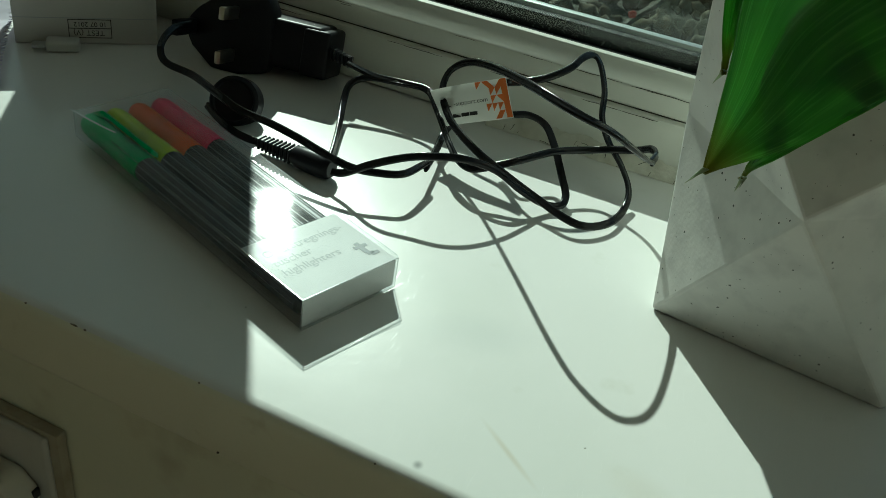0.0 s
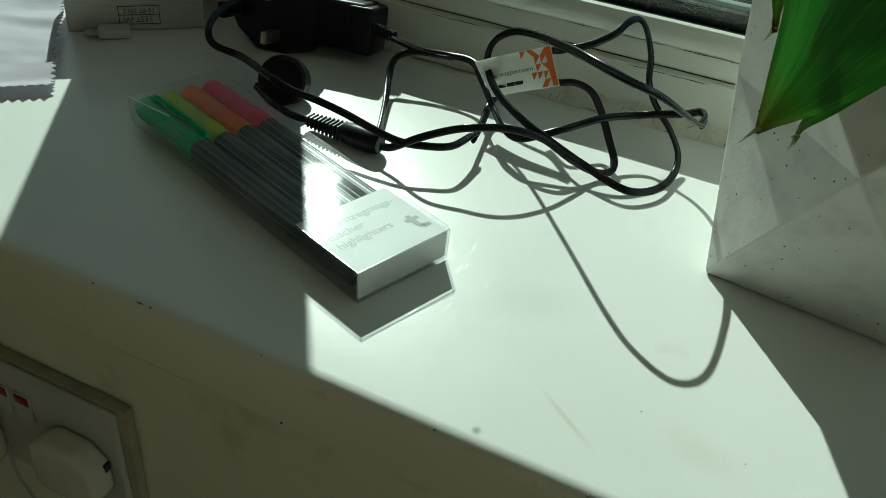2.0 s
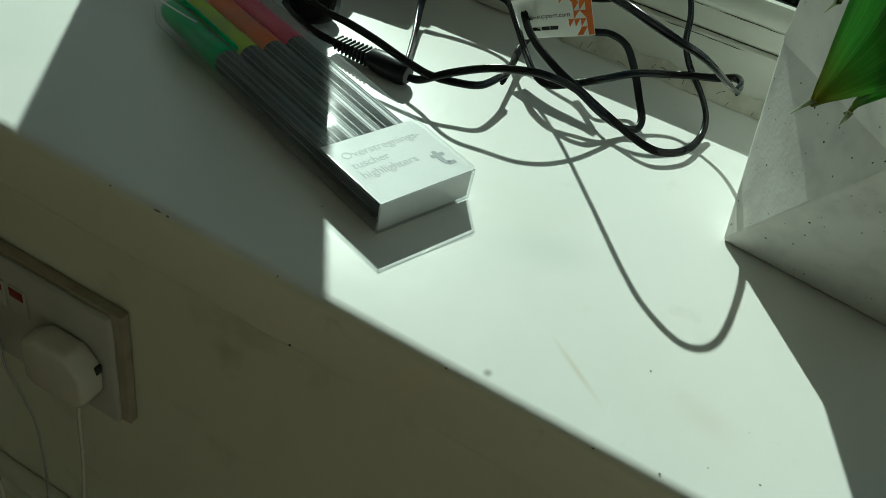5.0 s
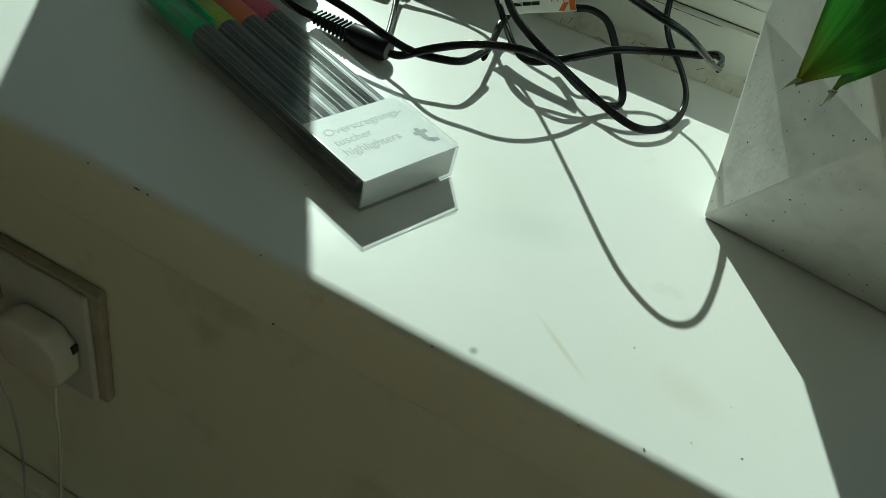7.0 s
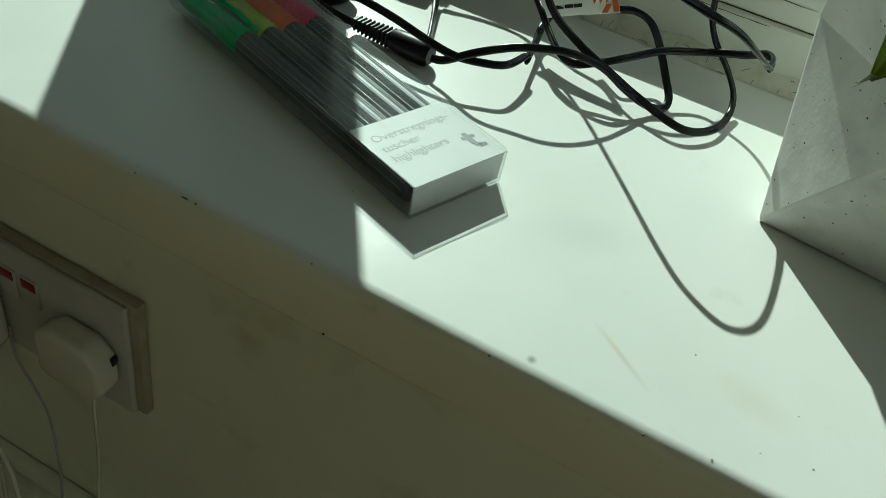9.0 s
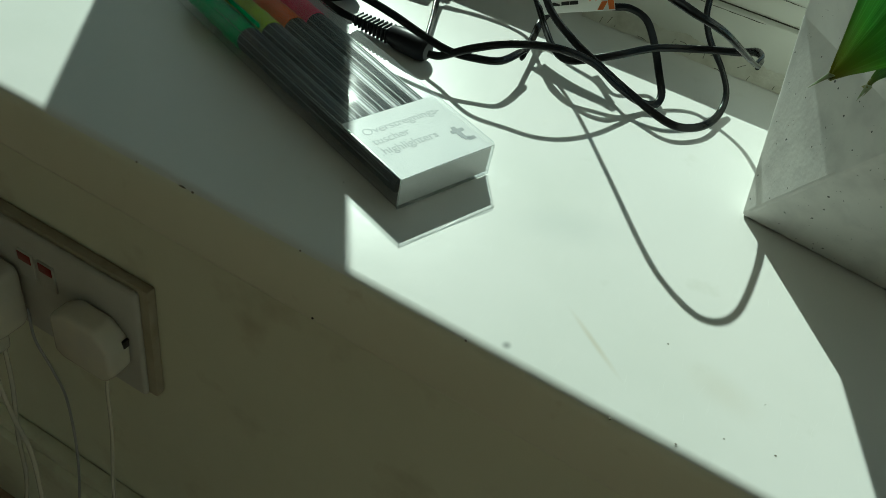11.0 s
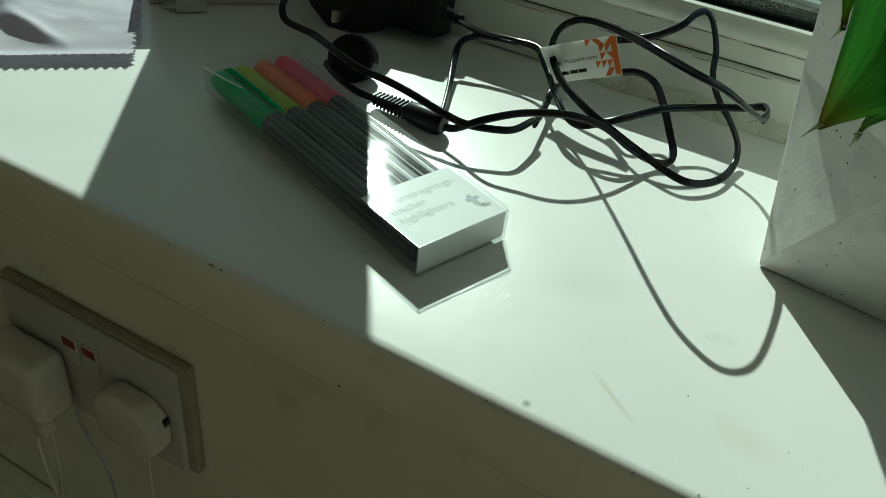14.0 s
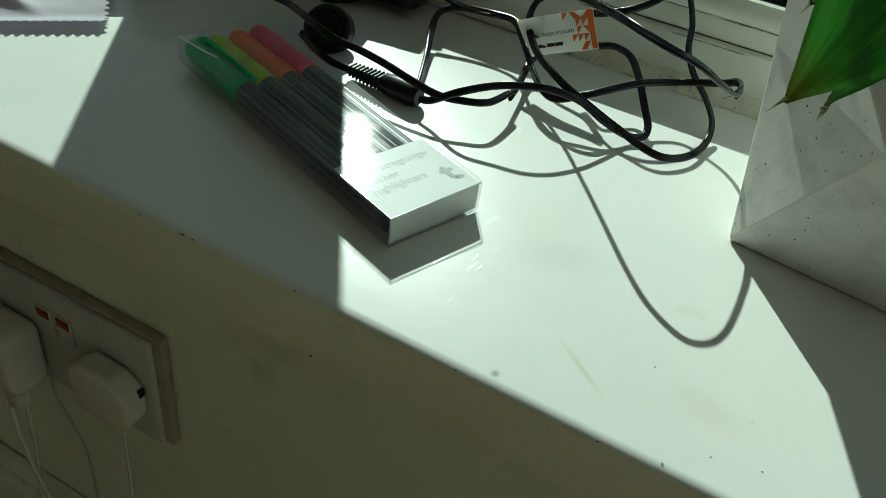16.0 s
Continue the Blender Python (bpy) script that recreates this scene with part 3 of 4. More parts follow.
for row, (mat, word) in enumerate(((M_GREEN, "green"), (M_YELLOW, "yellow"), (M_ORCAP, "orange"), (M_PINK, "pink"))):
    highlighter(mat, row, f"{word} capped slim highlighter with dark barrel in clear pack", (-42, 150, 165, 170)[row])

pack = empty("highlighter_pack", Matrix.Translation((0.0, 0.0, 0)), "clear plastic pack with white card label holding four highlighters", "pen pack")


def shell():
    bm = bmesh.new()
    v = {}
    for i, x in enumerate((-0.0007, LEN)):
        for j, y in enumerate((0, WID)):
            for k, z in enumerate((0.0003, HGT)):
                v[i, j, k] = bm.verts.new((x, y + 0.0010 * i * (2 * j - 1), z + k * (0.0016 * j - 0.0010 * i)))
    bm.faces.new([v[0, 0, 1], v[1, 0, 1], v[1, 1, 1], v[0, 1, 1]])
    bm.faces.new([v[0, 0, 0], v[0, 1, 0], v[1, 1, 0], v[1, 0, 0]])
    bm.faces.new([v[0, 0, 0], v[1, 0, 0], v[1, 0, 1], v[0, 0, 1]])
    bm.faces.new([v[0, 1, 0], v[0, 1, 1], v[1, 1, 1], v[1, 1, 0]])
    bm.faces.new([v[0, 0, 0], v[0, 0, 1], v[0, 1, 1], v[0, 1, 0]])
    bm.faces.new([v[1, 0, 0], v[1, 1, 0], v[1, 1, 1], v[1, 0, 1]])
    bmesh.ops.bevel(bm, geom=bm.edges[:], offset=0.0005, segments=2, affect="EDGES")
    return bm


part("clear_sleeve", pack_bm(shell()), M_PVC, pack, "glossy clear plastic sleeve")
# the cut edge's highlight is painted in as a pale ribbon
lip_bm = sweep([(LEN - 0.0005, -0.0016, 0.0136), (LEN - 0.007, -0.0010, 0.0140), (LEN - 0.014, 0.0002, 0.0141), (LEN - 0.021, 0.0018, 0.0140), (LEN - 0.028, 0.0038, 0.0139)], [(-0.0004, -0.00010), (0.0004, -0.00010), (0.0004, 0.00010), (-0.0004, 0.00010)])
part("sleeve_lip", pack_bm(lip_bm), M_LIP, pack, "curled cut edge of the sleeve with a painted pale highlight")
# glossy strips added to give the sleeve's edges their bright glints
for name, a, b in (("edge_strip", (-0.0007, 0, 0.0004), (-0.0007, 0, HGT)), ("edge_strip", (-0.0007, WID, 0.0004), (-0.0007, WID, HGT)), ("edge_strip", (-0.0007, 0, 0.0004), (-0.0007, WID, 0.0004)), ("edge_strip", (-0.0007, 0, HGT), (-0.0007, WID, HGT)), ("edge_strip", (-0.0007, 0, HGT), (0.125, -0.0008, HGT))):
    a, b = Vector(a), Vector(b)
    part(name, pack_bm(sweep([a, a.lerp(b, 0.5), b], ring(0.00022, 6), steps=2)), M_EDGE_STRIP, pack, "thin glossy strip added for glints along the sleeve edge")
lab = bmesh.new()
rbox(0.0004, 0.0355, 0.0006, WID - 0.0004, HGT - 0.0011, HGT - 0.0007, 0, 1, lab)
rbox(0.0000, 0.0004, 0.0006, WID - 0.0004, 0.0010, HGT - 0.0007, 0, 1, lab)
part("card_label", pack_bm(lab), M_CARD, pack, "white card label folded over the end")
# writing on the label, read from the side of the logo


def on_label(x, y):
    return PACK @ Matrix.Translation((x, y, HGT - 0.00064)) @ Matrix.Diagonal((-1, 1, 1, 1)) @ Matrix.Rotation(radians(90), 4, "Z")


for k, (word, x) in enumerate((("Overstregnings-", 0.0255), ("tuscher", 0.0195), ("highlighters", 0.0135))):
    lettering("print", word, 0.0054, M_LETTER, pack, on_label(x, 0.004))
bars("logo", [(0, 0.0058, 0.0022, 0.0018), (0.0016, 0.0038, -0.0012, 0.0034), (0.0016, 0.0036, 0.0041, 0.0016), (0.0022, 0.0050, -0.0026, 0.0014), (0.0034, 0.0068, -0.0036, 0.0018)], M_LOGO, pack, on_label(0.010, 0.0340))


# ---- the adapter, its flex and tag ----
adapter = empty("power_adapter", Matrix.Translation((-0.035, 0.205, 0.0)), "black plug-in power adapter lying on its side with twisted black flex", "power adapter")
LEAN = Matrix.Translation((-0.035, 0.200, 0.0)) @ Matrix.Rotation(radians(9), 4, "Z") @ Matrix.Rotation(radians(-14), 4, "X")
LINV = adapter.matrix_world.inverted()


def adapter_part(name, bm, mat, label="", parent=None, m=LEAN, angle=35):
    bm.transform(LINV @ m)
    return part(name, bm, mat, parent or adapter, label, angle=angle)


shield = [(-0.0510, 0.015), (-0.048, 0.010), (-0.036, 0.0005), (-0.020, 0.0005), (-0.006, 0.004), (-0.004, 0.010), (-0.004, 0.036), (-0.008, 0.0435), (-0.017, 0.0470), (-0.026, 0.0462), (-0.046, 0.031), (-0.051, 0.025)]
adapter_part("face_plate", prism(shield, 0.0, 0.012, 0.002), M_BLACK)
adapter_part("body", rbox(-0.016, 0.0230, 0.002, 0.026, 0.0085, 0.0338, 0.0025, 3), M_BLACK)
adapter_part("body_step", rbox(0.0125, 0.0275, 0.0008, 0.0265, 0.0078, 0.0325, 0.002, 3), M_BLACK)
for z in (0.0322, 0.0100):
    pin = adapter_part("live_pin", rbox(-0.0262, -0.0229, -0.0170, 0.0005, z - 0.0032, z + 0.0032, 0.0007), M_BRASS, "brass plug pin")
adapter_part("earth_pin", rbox(-0.0495, -0.0455, -0.020, 0.0005, 0.0165, 0.0245, 0.0008), M_BLACK, "black plastic earth pin")
sr = bmesh.new()
for k in range(6):
    rbox(0.0275 + k * 0.0021, 0.0289 + k * 0.0021, 0.001, 0.007, 0.0195 - k * 0.0004, 0.0255 - k * 0.0005, 0.0005, 1, sr)
rbox(0.027, 0.0400, 0.0022, 0.0058, 0.0198, 0.0232, 0.0005, 1, sr)
adapter_part("strain_relief", sr, M_BLACK)

STRANDS = {
    "from_adapter": [(0.0038, 0.2081, 0.0205), (0.0195, 0.2089, 0.018), (0.0347, 0.2112, 0.018), (0.0488, 0.2093, 0.019), (0.0599, 0.196, 0.0175), (0.0774, 0.1729, 0.014), (0.0857, 0.1645, 0.012), (0.0939, 0.1606, 0.012), (0.1022, 0.1651, 0.014), (0.1123, 0.1736, 0.017), (0.1228, 0.1909, 0.0175), (0.1359, 0.2022, 0.018), (0.1471, 0.2021, 0.022), (0.1572, 0.1975, 0.0270), (0.1640, 0.1865, 0.0345), (0.1677, 0.1760, 0.0375), (0.1675, 0.1665, 0.038)],
    "coil": [(0.1675, 0.1665, 0.038), (0.1638, 0.1500, 0.0475), (0.1538, 0.1342, 0.0598), (0.1412, 0.1298, 0.0646), (0.1255, 0.1377, 0.065), (0.1127, 0.1498, 0.0625), (0.0928, 0.1736, 0.055), (0.0736, 0.1949, 0.0455), (0.0616, 0.2026, 0.035), (0.0623, 0.1949, 0.027), (0.0741, 0.1806, 0.021), (0.0929, 0.1665, 0.018), (0.1087, 0.162, 0.014), (0.1225, 0.1637, 0.0075), (0.1405, 0.1573, 0.0053), (0.1503, 0.1591, 0.004), (0.1579, 0.1693, 0.0035), (0.1605, 0.185, 0.0036), (0.1587, 0.197, 0.0075), (0.152, 0.2031, 0.0145), (0.1421, 0.2073, 0.023), (0.136, 0.2121, 0.031), (0.1321, 0.2241, 0.0385), (0.1254, 0.2353, 0.046), (0.1203, 0.2383, 0.049), (0.1172, 0.2298, 0.0495), (0.1146, 0.218, 0.047), (0.1076, 0.2066, 0.044), (0.0973, 0.2017, 0.0405), (0.0894, 0.2041, 0.037)],
    "coil_end": [(0.0894, 0.2041, 0.037), (0.0819, 0.2089, 0.031), (0.0734, 0.2035, 0.022), (0.0691, 0.1985, 0.013), (0.0675, 0.1908, 0.008), (0.0714, 0.1725, 0.007), (0.0746, 0.1548, 0.008), (0.0743, 0.1558, 0.0100), (0.0719, 0.1378, 0.0118), (0.0619, 0.1308, 0.0120), (0.0513, 0.1275, 0.0125), (0.0383, 0.1283, 0.0140), (0.0227, 0.1306, 0.0160), (0.0078, 0.1312, 0.0180), (-0.0062, 0.1300, 0.0200), (-0.0222, 0.1356, 0.0210), (-0.0465, 0.1496, 0.018), (-0.0646, 0.1532, 0.018), (-0.0707, 0.1565, 0.022), (-0.0749, 0.1656, 0.025), (-0.0775, 0.1772, 0.026), (-0.078, 0.1896, 0.024)],
    "from_tag": [(0.0867, 0.2036, 0.022), (0.0963, 0.1982, 0.025), (0.1036, 0.2035, 0.025), (0.1121, 0.2051, 0.022), (0.1208, 0.1961, 0.017), (0.1294, 0.1846, 0.01), (0.1348, 0.177, 0.005), (0.1345, 0.1701, 0.003), (0.1278, 0.1655, 0.004), (0.1183, 0.159, 0.0105), (0.1069, 0.1542, 0.0185), (0.0948, 0.1465, 0.023), (0.0843, 0.14, 0.0235), (0.0734, 0.1351, 0.0215), (0.0611, 0.1281, 0.017), (0.0490, 0.1273, 0.0090), (0.0426, 0.1280, 0.0070)],
    "left_turn": [(0.0378, 0.2114, 0.0175), (0.0199, 0.2084, 0.017), (0.0132, 0.2036, 0.016), (0.0105, 0.1985, 0.013), (0.0125, 0.1906, 0.008), (0.0194, 0.1754, 0.005), (0.0259, 0.1604, 0.004), (0.0316, 0.146, 0.003), (0.0342, 0.1348, 0.0025)],
    "to_jack": [(0.0140, 0.1334, 0.0052), (0.0038, 0.1345, 0.0050), (-0.0035, 0.1329, 0.0055), (-0.0128, 0.1340, 0.0060), (-0.0245, 0.1398, 0.0060), (-0.0386, 0.1496, 0.005)],
}
flex = bmesh.new()
for pts in STRANDS.values():
    sweep(pts, twin(0.00094), flex, 7, None, SUN_WAY)
adapter_part("flex", flex, M_CABLE, "thin black two-core flex in loose coils", m=Matrix.Identity(4), angle=70)

# the barrel jack at the flex's end
JA, JB = Vector((0.0394, 0.1318, 0.0056)), Vector((0.0029, 0.1350, 0.0048))
JM = Matrix.Translation(JA) @ (JB - JA).to_track_quat("Z", "Y").to_matrix().to_4x4()
jack = adapter_part("jack", lathe([(0, -0.001), (0.0040, -0.001), (0.0052, 0.0006), (0.0056, 0.003), (0.0055, 0.010), (0.0050, 0.0165), (0.0042, 0.019), (0.0021, 0.0195), (0, 0.0195)], 20), M_BLACK, "moulded barrel jack", m=JM)
ribs = bmesh.new()
for k in range(9):
    z = 0.0192 + k * 0.0022
    r = 0.0041 - k * 0.00012
    rbox(-r, r, -r * 0.85, r * 0.85, z, z + 0.0012, 0.0004, 1, ribs)
rbox(-0.0026, 0.0026, -0.0022, 0.0022, 0.019, 0.040, 0.0008, 1, ribs)
adapter_part("jack_ribs", ribs, M_BLACK, m=JM)

# the folded paper tag
TL, TR, BR, BL = [Vector(v) for v in ((0.0568, 0.1924, 0.027), (0.0894, 0.2008, 0.041), (0.0998, 0.1901, 0.028), (0.0697, 0.1865, 0.015))]
tu = ((TR - TL) + (BR - BL)).normalized()
tv = ((TL - BL) + (TR - BR))
tv = (tv - tu * tv.dot(tu)).normalized()
tw = tu.cross(tv)
TAG = Matrix.Translation((TL + TR + BR + BL) / 4) @ Matrix((tu, tv, tw)).transposed().to_4x4()
CORNERS = [TAG.inverted() @ v for v in (BL, BR, TR, TL)]


def tag_at(u, v, lift=0.0):
    """A place on the tag: u along it, v up it, with its slight curl."""
    a, b, c, d = CORNERS
    q = (a * (1 - u) + b * u) * (1 - v) + (d * (1 - u) + c * u) * v
    return Vector((q.x, q.y, q.z + 0.0010 * math.sin(u * 5.0) + 0.0006 * math.sin(v * 3.1) + lift))


tag = empty("flex_tag", TAG, "white paper tag with orange triangles folded round black flex", "tag")


def tag_sheet():
    bm = bmesh.new()
    n, m, layers = 14, 4, []
    for lift in (0.0, -0.0013):
        layers.append([[bm.verts.new(tag_at(k / n, j / m, lift)) for j in range(m + 1)] for k in range(n + 1)])
    for rows in layers:
        for a, b in zip(rows, rows[1:]):
            for j in range(m):
                bm.faces.new([a[j], b[j], b[j + 1], a[j + 1]])
    for k in range(n):
        bm.faces.new([layers[0][k][m], layers[0][k + 1][m], layers[1][k + 1][m], layers[1][k][m]])
    return bm


part("sheet", tag_sheet(), M_TAG, tag)


def triangles():
    """Printed triangles over the tag's end."""
    rnd = random.Random(7)
    for i in range(5):
        for j in range(5):
            u, v, du, dv = 0.60 + i * 0.080, 0.01 + j * 0.196, 0.080, 0.196
            corners = [(u, v), (u + du, v), (u + du, v + dv), (u, v + dv)]
            keep = rnd.random()
            drop = rnd.randrange(4)
            if keep < (0.40, 0.12, 0.0, 0.0, 0.0)[i]:
                continue
            bm = bmesh.new()
            bm.faces.new([bm.verts.new(tag_at(cu, cv, 0.00018)) for k, (cu, cv) in enumerate(corners) if k != drop or i == 4])
            part("orange_triangle", bm, M_ORANGE, tag, "orange printed triangle", smooth=False)


triangles()


def on_tag(u, v):
    e = tag_at(u + 0.05, v) - tag_at(u, v)
    return Matrix.Translation(tag_at(u, v, 0.0004)) @ Matrix.Rotation(math.atan2(e.y, e.x), 4, "Z")


lettering("print", "-support.com", 0.0030, M_INK, tag, on_tag(0.24, 0.46) @ Matrix.Rotation(radians(3), 4, "Y"))
bars("print_bars", [(0, 0.0048, 0, 0.0015)], M_INK, tag, on_tag(0.08, 0.45))
for u in (0.16, 0.29, 0.41):
    bars("print_bars", [(0, 0.0038, 0, 0.0017)], M_INK, tag, on_tag(u, 0.16))

# small round black cap beside the adapter
DC = Vector((-0.024, 0.150, 0.0118))
DM = Matrix.Translation(DC) @ Vector((0.25, -0.85, 0.45)).to_track_quat("Z", "Y").to_matrix().to_4x4()
disc = tagged(link_mesh("round_cap", lathe([(0, -0.012), (0.0105, -0.012), (0.0118, -0.0105), (0.0118, -0.001), (0.0108, 0.0), (0.0098, 0.0002), (0.0092, -0.0008), (0, -0.0008)], 40, DM), M_BLACK), "small round black plastic cap beside the adapter", "cap")


# ---- the concrete pot and its plant ----
PC = Vector((0.2360, 0.1590, 0))
# corners of the irregular facets: foot, waist and rim, front left corner first
FOOT = [(0.1878, 0.1222, 0.0003), (0.2731, 0.1116, 0.0003), (0.2837, 0.1970, 0.0003), (0.1984, 0.2075, 0.0003)]
WAIST = [(0.2219, 0.0893, 0.0705), (0.2960, 0.1500, 0.0725), (0.2430, 0.2190, 0.0700), (0.1753, 0.1590, 0.0663)]
RIM = [(0.1738, 0.1120, 0.1330), (0.2860, 0.1120, 0.1320), (0.2930, 0.2060, 0.1330), (0.1930, 0.2170, 0.1310)]


def pot_mesh():
    bm = bmesh.new()
    mid_of = Vector((0.2360, 0.1620, 0))
    low = [bm.verts.new(p) for p in FOOT]
    mid = [bm.verts.new(p) for p in WAIST]
    top = [bm.verts.new(p) for p in RIM]
    inn = [bm.verts.new(mid_of + Vector((p[0] - mid_of.x, p[1] - mid_of.y, 0)) * 0.88 + Vector((0, 0, p[2]))) for p in RIM]
    dip = [bm.verts.new(mid_of + Vector((p[0] - mid_of.x, p[1] - mid_of.y, 0)) * 0.76 + Vector((0, 0, 0.113))) for p in RIM]
    for k in range(4):
        j = (k + 1) % 4
        bm.faces.new([low[k], low[j], mid[k]])
        bm.faces.new([mid[k], low[j], mid[j]])
        bm.faces.new([mid[k], mid[j], top[j]])
        bm.faces.new([mid[k], top[j], top[k]])
        bm.faces.new([top[k], top[j], inn[j], inn[k]])
        bm.faces.new([inn[k], inn[j], dip[j], dip[k]])
    bm.faces.new(low[::-1])
    bm.faces.new(dip)
    bmesh.ops.recalc_face_normals(bm, faces=bm.faces)
    bmesh.ops.bevel(bm, geom=bm.edges[:], offset=0.0010, segments=2, affect="EDGES", profile=0.5)
    return bm


pot = empty("plant_pot", Matrix.Translation(PC), "pale grey faceted concrete plant pot pitted with air holes", "plant pot")
pbm = pot_mesh()
pbm.transform(Matrix.Translation(-PC))
part("pot_body", pbm, M_CONC, pot, angle=12)


def pits():
    """Small air holes scattered over the facets."""
    bm = bmesh.new()
    src = pot_mesh()
    rnd3 = random.Random(11)
    faces = [f for f in src.faces if f.calc_area() > 4e-4 and f.normal.y < 0.25 and f.calc_center_median().z < 0.138]
    for f in faces:
        vs = [v.co.copy() for v in f.verts]
        nrm = f.normal.copy()
        ax = nrm.orthogonal().normalized()
        ay = nrm.cross(ax)
        for k in range(int(f.calc_area() * 26000)):
            a, b = sorted((rnd3.random(), rnd3.random()))
            q = vs[0] * a + vs[len(vs) // 3] * (b - a) + vs[2 * len(vs) // 3] * (1 - b)
            q = q * 0.97 + f.calc_center_median() * 0.03
            r = 0.00010 + 0.00042 * rnd3.random() ** 4
            bm.faces.new([bm.verts.new(q + nrm * 0.00006 + ax * (r * rnd3.uniform(0.6, 1.2) * math.cos(t)) + ay * (r * rnd3.uniform(0.6, 1.2) * math.sin(t))) for t in [6.283 * i / 7 for i in range(7)]])
    src.free()
    bm.transform(Matrix.Translation(-PC))
    return bm


tagged(part("air_holes", pits(), M_PIT, pot, "tiny dark air holes", smooth=False), kind="stuff")

plant = empty("pot_plant", Matrix.Translation(PC + Vector((0, 0, 0.116))), "broad-leaved green house plant in concrete pot", "plant")
TOP = PC + Vector((0, 0, 0.1155))
soil = lathe([(0, 0.004), (0.02, 0.003), (0.034, 0), (0.034, -0.004), (0, -0.004)], 16)
part("soil", soil, M_SOIL, plant)


def leaf_material():
    """Glossy leaf with streaks that run from foot to tip (u along, v across)."""
    m = material("leaf", (0.030, 0.125, 0.035), 0.30, spec=0.5)
    nt = m.node_tree
    bs = nt.nodes["Principled BSDF"]
    tc = nt.nodes.new("ShaderNodeTexCoord")

    def streak(su, sv, low, high, a, b):
        mp = nt.nodes.new("ShaderNodeMapping")
        mp.inputs["Scale"].default_value = (su, sv, 1)
        no = nt.nodes.new("ShaderNodeTexNoise")
        no.inputs["Scale"].default_value, no.inputs["Detail"].default_value = 1, 4
        nt.links.new(tc.outputs["UV"], mp.inputs["Vector"])
        nt.links.new(mp.outputs[0], no.inputs["Vector"])
        ra = nt.nodes.new("ShaderNodeMapRange")
        ra.inputs["From Min"].default_value, ra.inputs["From Max"].default_value = low, high
        nt.links.new(no.outputs["Fac"], ra.inputs["Value"])
        mx = nt.nodes.new("ShaderNodeMix")
        mx.data_type = "RGBA"
        nt.links.new(ra.outputs[0], mx.inputs["Factor"])
        for key, c in (("A", a), ("B", b)):
            if isinstance(c, tuple):
                mx.inputs[key].default_value = (*c, 1)
            else:
                nt.links.new(c, mx.inputs[key])
        return mx.outputs["Result"], no.outputs["Fac"]

    broad, _ = streak(1.6, 5.0, 0.35, 0.68, (0.062, 0.135, 0.060), (0.115, 0.215, 0.085))
    fine, relief = streak(3.0, 46.0, 0.50, 0.78, broad, (0.160, 0.280, 0.130))
    # the tip dries to olive brown
    sp = nt.nodes.new("ShaderNodeSeparateXYZ")
    nt.links.new(tc.outputs["UV"], sp.inputs[0])
    ra = nt.nodes.new("ShaderNodeMapRange")
    ra.inputs["From Min"].default_value, ra.inputs["From Max"].default_value = 0.22, 0.02
    nt.links.new(sp.outputs[0], ra.inputs["Value"])
    mx = nt.nodes.new("ShaderNodeMix")
    mx.data_type = "RGBA"
    mx.inputs["B"].default_value = (0.120, 0.105, 0.030, 1)
    nt.links.new(ra.outputs[0], mx.inputs["Factor"])
    nt.links.new(fine, mx.inputs["A"])
    nt.links.new(mx.outputs["Result"], bs.inputs["Base Color"])
    bu = nt.nodes.new("ShaderNodeBump")
    bu.inputs["Strength"].default_value, bu.inputs["Distance"].default_value = 0.35, 0.0005
    nt.links.new(relief, bu.inputs["Height"])
    nt.links.new(bu.outputs[0], bs.inputs["Normal"])
    gl = nt.nodes.new("ShaderNodeMix")
    gl.data_type = "RGBA"
    gl.blend_type = "MULTIPLY"
    gl.inputs["Factor"].default_value = 1.0
    gl.inputs["B"].default_value = (2.2, 2.5, 1.2, 1)
    nt.links.new(mx.outputs["Result"], gl.inputs["A"])
    tr = nt.nodes.new("ShaderNodeBsdfTranslucent")
    nt.links.new(gl.outputs["Result"], tr.inputs[0])
    sh = nt.nodes.new("ShaderNodeMixShader")
    sh.inputs[0].default_value = 0.6
    nt.links.new(bs.outputs[0], sh.inputs[1])
    nt.links.new(tr.outputs[0], sh.inputs[2])
    nt.links.new(sh.outputs[0], nt.nodes["Material Output"].inputs[0])
    return m


M_LEAF = leaf_material()
M_TIP = material("dry_tip", (0.42, 0.46, 0.33), 0.7, grain=(600, (0.28, 0.26, 0.16), 0.4, 0.7))
thin(M_TIP, (0.5, 0.6, 0.4), 0.4)


